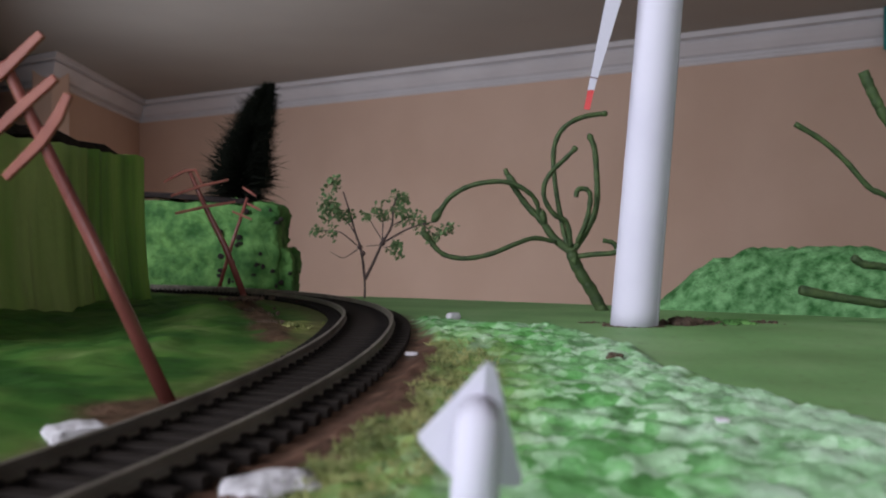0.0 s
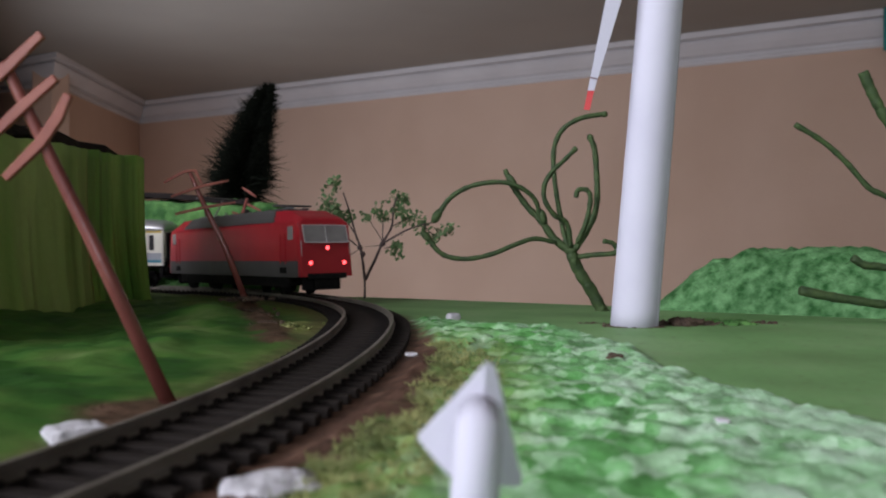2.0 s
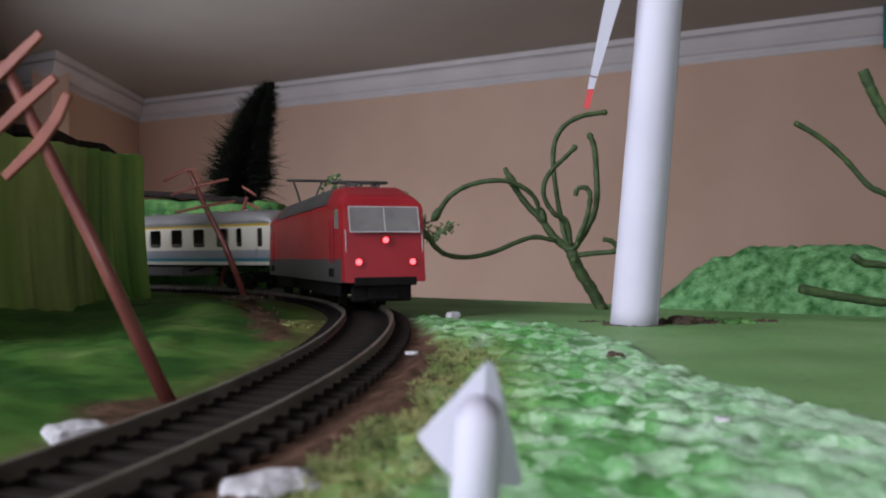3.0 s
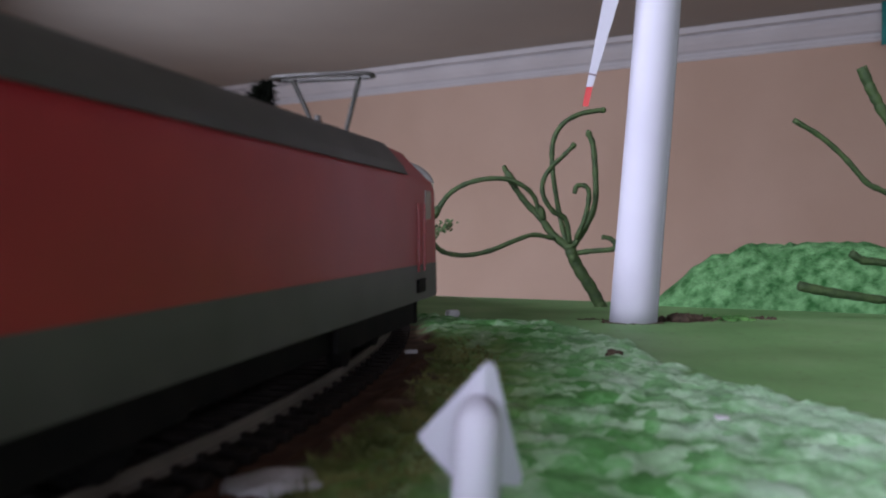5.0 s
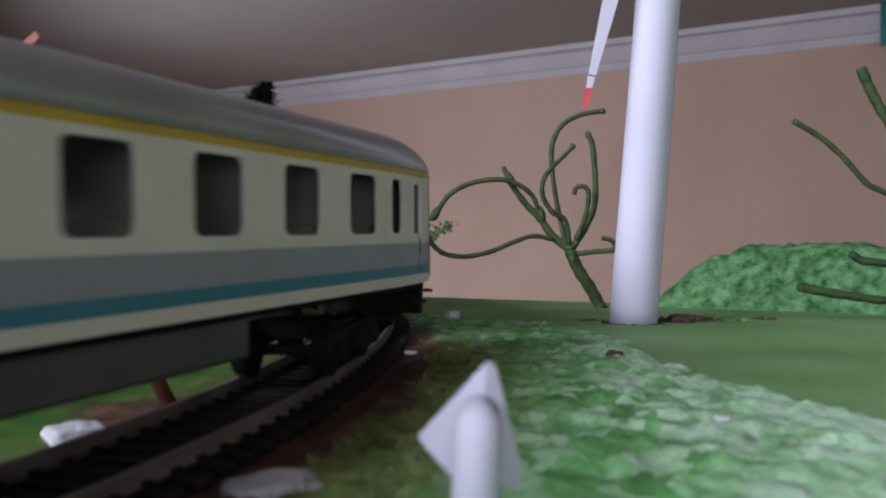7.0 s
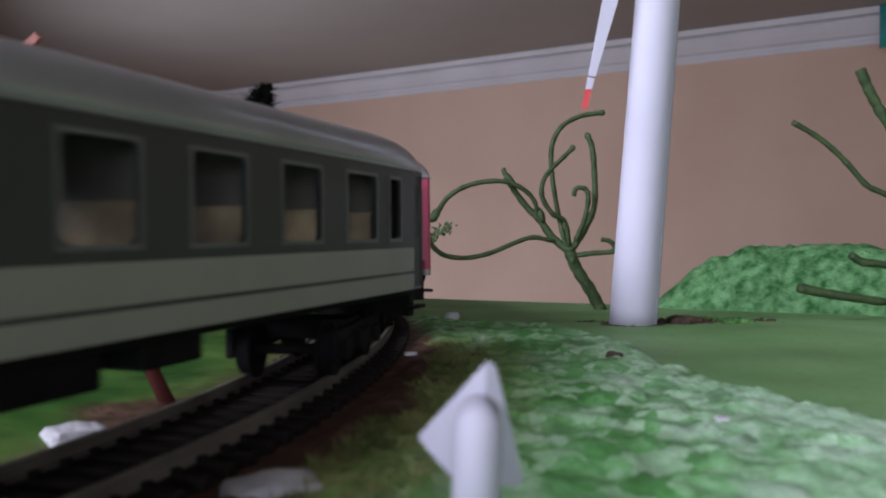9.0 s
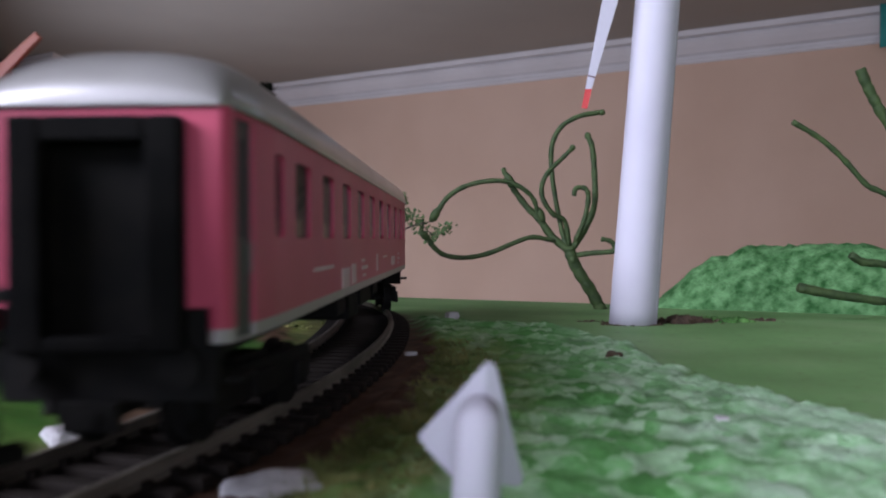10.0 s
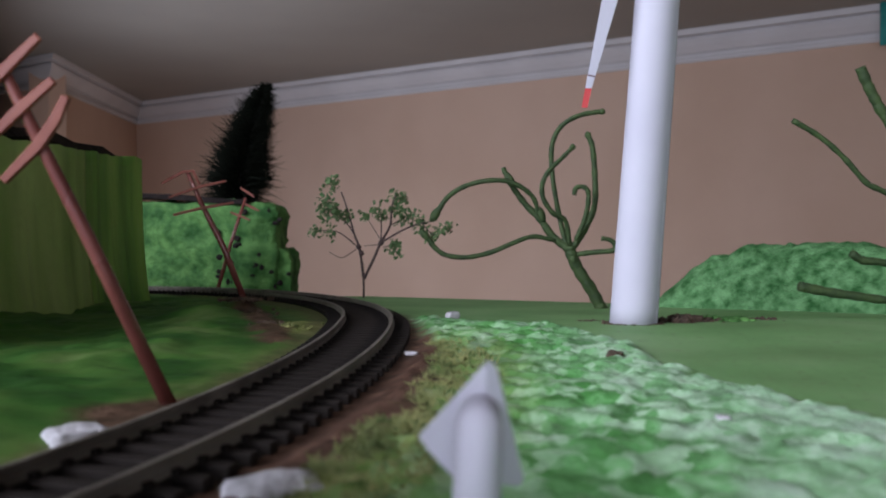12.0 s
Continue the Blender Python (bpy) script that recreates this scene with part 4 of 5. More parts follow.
def conifer():
    t = thing("conifer", -167, 690, 25, "dark spiky bottle-brush conifer leaning on the foam wall", "model tree")
    axis = Vector((26, 0, 94))
    part("stem", tube(nb(), [(0, 0, -2), tuple(axis * 0.5 + Vector((-4, 0, 0))), tuple(axis)], [2.2, 1.6, 0.8], 8), M["twig"], t)
    rng = random.Random(2)
    bm = nb()
    for k in range(5200):
        f = rng.random() ** 1.15
        c = axis * f + Vector((-3 * math.sin(f * 3.14), 0, 0))
        r = (33 * (1 - f) ** 0.6 + 3.5) * (0.72 if f < 0.08 else 1) * (0.70 + 0.34 * rng.random())
        a = rng.uniform(0, 6.283)
        d = Vector((math.cos(a), math.sin(a), rng.gauss(0.35, 0.45))).normalized()
        tip = c + d * r * (1.35 if rng.random() < 0.09 else 1.0)
        start = c + d * r * 0.25
        w = d.orthogonal().normalized() * 0.42
        w2 = d.cross(w)
        base = [bm.verts.new(start + w * math.cos(i * 2.094) + w2 * math.sin(i * 2.094)) for i in range(3)]
        bend = Vector((rng.gauss(0, 1), rng.gauss(0, 1), rng.gauss(0, 1))) * 1.5
        mid = [bm.verts.new(start.lerp(tip, 0.6) + bend * 0.5 + (v.co - start) * 0.8) for v in base]
        top = bm.verts.new(tip + bend)
        for i in range(3):
            j = (i + 1) % 3
            bm.faces.new((base[i], base[j], mid[j], mid[i]))
            bm.faces.new((mid[i], mid[j], top))
    tagged(part("needles", bm, M["needle"], t), "", "", "", "stuff")


conifer()


# ---- telegraph poles ----
def flat_bar(ctrl, w, th):
    """A flat moulded crossarm along a bent line in the x-z plane."""
    pts = [Vector(p) for p in ctrl]
    rings = []
    for i, p in enumerate(pts):
        d = (pts[min(i + 1, len(pts) - 1)] - pts[max(i - 1, 0)]).normalized()
        n = Vector((-d.z, 0, d.x))
        f = 0.75 if i in (0, len(pts) - 1) else 1
        rings.append([p + n * w * f + Vector((0, th, 0)), p - n * w * f + Vector((0, th, 0)), p - n * w * f - Vector((0, th, 0)), p + n * w * f - Vector((0, th, 0))])
    bm = loft(nb(), rings)
    bmesh.ops.recalc_face_normals(bm, faces=bm.faces)
    bmesh.ops.bevel(bm, geom=[e for e in bm.edges], offset=min(w, th) * 0.35, segments=1, affect="EDGES")
    return bm


def telegraph_pole(x, y, z, mast, r, arms, w, label):
    t = thing("telegraph_pole", x, y, z, label, "telegraph pole", "telegraph poles")
    part("mast", tube(nb(), [(a, 0, b) for a, b in mast], [r * (1 - 0.12 * i) for i in range(len(mast))], 14), M["brown_plastic"], t, "", True)
    for arm in arms:
        part("crossarm", flat_bar([(a, -r * 0.9, b) for a, b in arm], w, w * 0.55), M["red_arm"], t, "reddish crossarm")


telegraph_pole(-54, 167, -33.5, [(0.6, -2), (-15.5, 32.6), (-31.3, 65), (-32, 67)], 1.55,
               [[(-38.6, 58.1), (-31, 65.5), (-24, 72.2)], [(-37, 49.5), (-28, 58), (-21.3, 63.7)], [(-31.5, 44.1), (-24.5, 51), (-21, 56), (-18.9, 60.5)]], 1.15,
               "brown plastic telegraph pole with reddish crossarms, leaning over the track")
telegraph_pole(-101, 433, -32, [(0.6, -4), (-10.5, 25.2), (-21, 46.4), (-28.6, 64)], 1.7,
               [[(-41, 57.6), (-35, 61), (-30, 63.5), (-25, 63.8), (-21.6, 57)], [(-37.5, 50.5), (-22.2, 55.8), (-8, 58.8)], [(-35.2, 41.7), (-20, 45.2), (-4.5, 47.6)]], 0.8,
               "brown plastic telegraph pole with bent crossarms, stuck in an earth mound")
telegraph_pole(-170.4, 640, -46.5, [(-0.6, -1), (11, 38), (22.8, 72.9)], 1.5,
               [[(11.5, 62.5), (19, 59.5), (26.2, 56.4)], [(19.4, 80.7), (24.5, 77.5), (29.8, 73.8)], [(22.8, 68.5), (28, 66), (33.2, 63.3)]], 0.9,
               "dark brown telegraph pole leaning against the foam wall")


# ---- pale chips and foam pieces beside the track ----
def chip(x, y, z, sx, sy, sz, rz, seed, label):
    bm = nb()
    bmesh.ops.create_cube(bm, size=2)
    bmesh.ops.subdivide_edges(bm, edges=list(bm.edges), cuts=5, use_grid_fill=True)
    for v in bm.verts:
        p = v.co.copy()
        v.co = v.co.lerp(v.co.normalized() * 1.2, 0.35) * (1 + 0.16 * noise.noise(p * 1.3 + Vector((seed, 0, 0))) + 0.06 * noise.noise(p * 4 + Vector((seed, 0, 0))))
    bmesh.ops.scale(bm, vec=(sx, sy, sz), verts=bm.verts)
    ob = part("foam_chip", bm, M["stone"], None, "", True)
    ob.matrix_world = Matrix.Translation(W(x, y, z)) @ pose(0, 0, 0, 0, 0, rz)
    tagged(ob, label, "foam chip")


chip(-60.5, 139, -33.6, 4.6, 4, 2.0, 35, 1, "broken piece of white foam beside the rail")
chip(-21.5, 106, -34.8, 5.8, 4.5, 3.9, 25, 3, "broken piece of white foam beside the sleepers")
chip(-8.5, 230, -33.0, 1.7, 1.0, 0.5, 10, 5, "small white chip lying on the brown earth")
chip(4, 334, -33.0, 2.5, 1.6, 1.4, 30, 7, "small white chip lying on the foam")
chip(46, 139, -31.4, 1.1, 1.0, 0.9, 0, 9, "small white chip lying on the foam")
chip(6.5, 125, -32.0, 0.7, 0.6, 0.6, 0, 11, "tiny white chip lying on the grass")


def curtain():
    """The edge of a teal curtain at the side of the room."""
    bm = nb()
    rings = []
    for z in (890, 960, 1030, CEIL - 2):
        front = [(2148 + 30 * i, 4140 - 30 * i + 18 * math.sin(i * 2.1)) for i in range(14)]
        rings.append([(x, y, z) for x, y in front] + [(x, y + 12, z) for x, y in reversed(front)])
    loft(bm, rings)
    bmesh.ops.recalc_face_normals(bm, faces=bm.faces)
    ob = part("curtain_valance", bm, M["teal"], None, "", True)
    ob.location = (0, 0, EYE_Z)
    tagged(ob, "teal cloth curtain valance hanging under the ceiling", "curtain")


curtain()


# ---- grass tufts along the earth's ragged edge ----
def tufts():
    rng = random.Random(21)
    bm = nb()
    made = 0
    while made < 900:
        y = rng.uniform(96, 250)
        x = rng.uniform(-24, 40)
        foam, mud, olive, _ = zones(x, y)
        if not (0.05 < mud < 0.85 or (olive > 0.5 and mud < 0.05 and rng.random() < 0.25)):
            continue
        made += 1
        root = Vector((x, y, ground_z(x, y) - 0.3))
        for k in range(3):
            d = Vector((rng.gauss(0, 0.7), rng.gauss(0, 0.7), 1)).normalized()
            ln = rng.uniform(1.2, 2.8)
            w = d.orthogonal().normalized() * 0.22
            w2 = d.cross(w)
            base = [bm.verts.new(root + w * math.cos(i * 2.094) + w2 * math.sin(i * 2.094)) for i in range(3)]
            tip = bm.verts.new(root + d * ln + Vector((rng.gauss(0, 0.4), rng.gauss(0, 0.4), -0.2)))
            for i in range(3):
                bm.faces.new((base[i], base[(i + 1) % 3], tip))
    t = tagged(new("grass_tufts"), "olive static grass tufts edging the brown earth", "grass", "", "stuff")
    t.location = (0, 0, EYE_Z)
    tagged(part("blades", bm, M["straw"], t), "", "", "", "stuff")


tufts()


# ---- the train ----
LOCO, COACH = 221.0, 303.0
BOGIES = []  # (bogie, its vehicle's index, pivot's x)
WHEELSETS = []  # (wheelset, x in its bogie)


def bogie(vehicle, index, x, base, r, deep):
    b = part("bogie", box(box(box(nb(), -base / 2 - 6, base / 2 + 6, -11.8, -9.9, r - 1.5, r + 4.5, 0.5), -base / 2 - 6, base / 2 + 6, 9.9, 11.8, r - 1.5, r + 4.5, 0.5), -6, 6, -10.2, 10.2, r + 1, r + 5.2),
             M["black"], vehicle, "black bogie frame", False, Matrix.Translation((x * 0.001, 0, 0)))
    BOGIES.append((b, index, x))
    for sx in (-1, 1):
        bm = nb()
        for sy in (-1, 1):
            res = bmesh.ops.create_cone(bm, cap_ends=True, segments=20, radius1=r, radius2=r, depth=2.4, matrix=Matrix.Translation((0, sy * 8.7, 0)) @ Matrix.Rotation(math.pi / 2, 4, "X"))
            bmesh.ops.create_cone(bm, cap_ends=True, segments=20, radius1=r + 0.7, radius2=r + 0.7, depth=0.6, matrix=Matrix.Translation((0, sy * 7.1, 0)) @ Matrix.Rotation(math.pi / 2, 4, "X"))
            for k in range(4):
                a = k * math.pi / 2
                box(bm, math.cos(a) * r * 0.55 - 0.5, math.cos(a) * r * 0.55 + 0.5, sy * 9.9 - 0.15, sy * 9.9 + 0.15, math.sin(a) * r * 0.55 - 0.5, math.sin(a) * r * 0.55 + 0.5)
        tube(bm, [(0, -7, 0), (0, 7, 0)], 1.2, 8)
        w = part("wheelset", bm, M["black"], b, "", False, Matrix.Translation((sx * base / 2 * 0.001, 0, r * 0.001)))
        WHEELSETS.append((w, sx * base / 2, r))
        for sy in (-1, 1):
            part("axle_box", box(nb(), sx * base / 2 - 2, sx * base / 2 + 2, sy * 12.2 - 0.7, sy * 12.2 + 0.7, r - 2, r + 2.4, 0.4), M["black"], b)
    if deep:
        for sy in (-1, 1):
            part("bogie_spring", box(nb(), -4, 4, *sorted((sy * 11.6, sy * 13)), r - 1, r + 3, 0.4), M["black"], b)
    return b


def buffers(vehicle, half, z):
    for sx in (-1, 1):
        for sy in (-1, 1):
            part("buffer", tube(tube(nb(), [(sx * (half - 4), sy * 9.8, z), (sx * half, sy * 9.8, z)], 1.1, 10), [(sx * half, sy * 9.8, z), (sx * (half + 1.0), sy * 9.8, z)], 2.6, 14), M["black"], vehicle)
        part("coupler", box(box(nb(), min(sx * (half - 14), sx * (half + 4)), max(sx * (half - 14), sx * (half + 4)), -1.3, 1.3, 6.5, 8.5, 0.2), sx * (half + 2.5) - 1, sx * (half + 2.5) + 1, -3.4, 3.4, 6, 9.5, 0.2), M["black"], vehicle)


def round_ring(x, half_w, z0, zs, zt, top_w, rnd, dx=None, n=5):
    """Closed cross-section: flat sides up to zs, sloping to top_w at zt, with rounded shoulders. dx(z) shifts it along."""
    right = [(half_w - 0.4, z0), (half_w, z0 + 0.4), (half_w, zs - rnd)]
    for i in range(1, n):
        a = i / n
        right.append(((1 - a) ** 2 * half_w + 2 * a * (1 - a) * half_w + a * a * (half_w - (half_w - top_w) * 0.25), (1 - a) ** 2 * (zs - rnd) + 2 * a * (1 - a) * zs + a * a * (zs + (zt - zs) * 0.25)))
    right.append((top_w + (half_w - top_w) * 0.2, zt - (zt - zs) * 0.2))
    right.append((top_w, zt - 0.35))
    right.append((top_w - 1.8, zt))
    pts = right + [(-y, z) for y, z in right[::-1]]
    return [(x + (dx(z) if dx else 0), y, z) for y, z in pts]


def locomotive():
    t = thing("locomotive", 0, 0, 0, "red model electric locomotive with dark grey skirt and roof", "locomotive")
    H = LOCO / 2 - 1

    def nose(sign):
        return lambda z: -sign * (0.0 if z < 29 else (z - 29) * 0.30)
    rings = []
    nose_rings = ((0, 0.965, 41.4, 44.4, 13.2), (0.9, 0.985, 41.9, 45.2, 13.0), (3, 1, 42.5, 46.2, 12.8), (9, 1, 43, 48.0, 12.4), (22, 1, 43, 50.2, 12.2), (36, 1, 43, 50.6, 12.2))
    for sg in (-1, 1):
        for d, w, zs, zt, tw in nose_rings[::sg * -1] if sg > 0 else nose_rings:
            rings.append(round_ring(sg * (H - d), 17 * w, 11, zs, zt, tw * w, 2, nose(sg) if d < 20 else None))
    bm = loft(nb(), rings, caps=False)
    bm.verts.ensure_lookup_table()
    n = len(rings[0])
    for start in (0, n * (len(rings) - 1)):  # each face of the cab, in level strips
        for k in range(n // 2 - 1):
            bm.faces.new([bm.verts[start + q] for q in (k, k + 1, n - 2 - k, n - 1 - k)])
    bmesh.ops.recalc_face_normals(bm, faces=bm.faces)
    part("body", bm, M["red"], t, "glossy red body")
    for sy in (-1, 1):
        part("side_band", box(nb(), -H + 3.5, H - 3.5, *sorted((sy * 17.12, sy * 16.6)), 10.8, 20.3), M["dark"], t, "dark grey band along the foot")
    # dark roof flanks between the cabs, with slanting ends
    rr = []
    for x, sg in ((-H + 20, -1), (H - 20, 1)):
        rr.append([(x - sg * (z - 40) * -0.55, y, z) for y, z in ((17.12, 43.4), (16.3, 45.6), (13.6, 49.6), (12.5, 50.8), (10.6, 51.1), (-10.6, 51.1), (-12.5, 50.8), (-13.6, 49.6), (-16.3, 45.6), (-17.12, 43.4))])
    rr[0] = [(-H + 31 - (z - 40) * -0.9 - 0.0, y, z) for _, y, z in rr[0]]
    rr[1] = [(H - 31 + (z - 40) * -0.9, y, z) for _, y, z in rr[1]]
    bm = loft(nb(), rr)
    bmesh.ops.recalc_face_normals(bm, faces=bm.faces)
    part("roof", bm, M["dark"], t, "dark grey roof with sloping flanks")
    for k in range(9):
        x = -56 + 14 * k
        part("roof_grille", box(nb(), x - 5, x + 5, -5, 5, 51.5, 52.4, 0.3), M["dark"], t)
    for sx in (-1, 1):
        fx = lambda z: H - (0 if z < 29 else (z - 29) * 0.30)
        # windscreen: pale frame, two panes
        frame_bm = nb()
        for y0, y1, z0, z1 in ((-14.4, 14.4, 30.6, 31.05), (-14.4, 14.4, 40.65, 41.1), (-14.4, -13.95, 31.05, 40.65), (13.95, 14.4, 31.05, 40.65), (-0.25, 0.25, 31.05, 40.65)):
            vs = box(frame_bm, -0.25, 0.25, y0, y1, z0, z1)
        for v in frame_bm.verts:
            v.co.x = sx * (v.co.x + fx(v.co.z) + 0.25)
        bmesh.ops.recalc_face_normals(frame_bm, faces=frame_bm.faces)
        f = part("windscreen_frame", frame_bm, M["frame_white"], t, "pale grey windscreen frame")
        for y0, y1 in ((-13.95, -0.25), (0.25, 13.95)):
            bm = box(nb(), -0.2, 0.2, y0, y1, 31.05, 40.65)
            for v in bm.verts:
                v.co.x = sx * (v.co.x + fx(v.co.z) + 0.1)
            bmesh.ops.recalc_face_normals(bm, faces=bm.faces)
            part("windscreen_pane", bm, M["screen"], f, "grey reflecting glass")
        for y, z in ((-11, 19.0), (11, 19.0), (0, 27.6)):
            part("lamp_housing", tube(nb(), [(sx * (fx(z) - 0.5), y, z), (sx * (fx(z) + 0.35), y, z)], 1.6, 14), M["red"], t)
            part("tail_lamp", tube(nb(), [(sx * fx(z), y, z), (sx * (fx(z) + 0.6), y, z)], 1.15, 12), M["tail"] if sx > 0 else M["screen"], t, "glowing red lamp" if sx > 0 else "unlit lamp")
        part("front_skirt", box(nb(), min(sx * (H - 3), sx * (H + 0.35)), max(sx * (H - 3), sx * (H + 0.35)), -12.8, 12.8, 9.6, 13.0, 0.5), M["black"], t, "black bumper skirt")
        part("bogie_guard", box(nb(), *sorted((sx * (H - 9), sx * (H - 6.5))), -12.5, 12.5, 3.0, 11, 0.8), M["black"], t)
        part("snow_plough", box(nb(), min(sx * (H - 6), sx * (H - 4)), max(sx * (H - 6), sx * (H - 4)), -6.5, 6.5, 4.0, 11, 0.4), M["black"], t)
        for sy in (-1, 1):
            part("cab_window", box(nb(), sx * (H - 13) - 3.4, sx * (H - 13) + 3.4, sy * 17.05 - 0.12, sy * 17.05 + 0.12, 32.5, 40.3, 0.1), M["screen"], t, "grey cab side window")
            for dx in (-3.2, 3.2):
                part("handrail", tube(nb(), [(sx * (H - 22 + dx), sy * 17.5, 18.5), (sx * (H - 22 + dx), sy * 17.5, 36.5)], 0.28, 6), M["red"], t)
            part("cab_step", box(nb(), sx * (H - 22) - 4, sx * (H - 22) + 4, sy * 17.2 - 0.5, sy * 17.2 + 0.5, 13, 16.5, 0.2), M["black"], t)
            part("corner_rail", tube(nb(), [(sx * (H - 1.4), sy * 15.7, 19), (sx * (H - 1.6), sy * 15.7, 28), (sx * (fx(38) - 1.2), sy * 15.6, 38)], 0.25, 6), M["frame_white"], t, "pale corner rail")
        # pantographs: the trailing one raised, the leading one folded
        raised = sx < 0
        px, top = sx * 66 + (5 if raised else 0), (66.0 if raised else 54.0)
        pan = part("pantograph", box(box(nb(), px - 9, px + 9, -7, -6, 51.2, 52.5, 0.2), px - 9, px + 9, 6, 7, 51.2, 52.5, 0.2), M["dark"], t, "raised pantograph" if raised else "folded pantograph")
        ring = [(px + 3.4 * math.copysign(abs(math.cos(a)) ** 0.5, math.cos(a)), 12.5 * math.sin(a), top) for a in (2 * math.pi * i / 28 for i in range(29))]
        part("contact_head", tube(nb(), ring, 0.55, 8), M["dark"], pan)
        for sy in (-1, 1):
            part("arm", tube(nb(), [(px - 2, sy * 8.5, top), (px + (6 if raised else 9) * sx, sy * 3.2, 52.0)], 0.6, 8), M["dark"], pan)
        part("cross_rod", tube(nb(), [(px - 6, -6.5, 52.3), (px - 6, 6.5, 52.3)], 0.4, 6), M["dark"], pan)
        part("insulator", tube(nb(), [(px - sx * 14, 4, 51), (px - sx * 14, 4, 55)], [1.0, 0.7], 8), M["dark"], t)
        bogie(t, 0, sx * 59, 34, 6.2, True)
    part("drawbar", box(nb(), -H - 24, -H + 6, -1.4, 1.4, 6.6, 8.4, 0.2), M["black"], t)
    part("underframe", box(nb(), -34, 34, -13, 13, 4.5, 12.2, 0.8), M["black"], t)
    for sx in (-1, 1):
        for sy in (-1, 1):
            part("side_skirt", box(nb(), sx * 59 - 30, sx * 59 + 30, sy * 14.2 - 0.8, sy * 14.2 + 0.8, 4.6, 12.3, 0.4), M["black"], t)
    return t


def panel(bm, x0, x1, z0, z1, y0, y1, holes):
    """A wall with square openings through it."""
    xs = sorted({x0, x1, *[h[0] for h in holes], *[h[1] for h in holes]})
    for a, b in zip(xs, xs[1:]):
        cut = sorted((h[2], h[3]) for h in holes if h[0] <= a + 1e-6 and h[1] >= b - 1e-6)
        z = z0
        for c, d in cut:
            box(bm, a, b, y0, y1, z, c)
            z = d
        box(bm, a, b, y0, y1, z, z1)
    bmesh.ops.remove_doubles(bm, verts=bm.verts, dist=0.001)
    return bm


def corner_fillet(bm, x, z, dx, dz, r, y0, y1):
    """Rounds one corner of an opening."""
    arc = [(x + dx * r * (1 - math.sin(a)), z + dz * r * (1 - math.cos(a))) for a in (0, 0.52, 1.05, math.pi / 2)]
    pts = [(x - dx * 0.05, z - dz * 0.05)] + arc
    rings = [[(px, y, pz) for px, pz in pts] for y in (y0, y1)]
    geom = len(bm.faces)
    loft(bm, rings)
    bm.faces.ensure_lookup_table()
    bmesh.ops.recalc_face_normals(bm, faces=bm.faces[geom:])


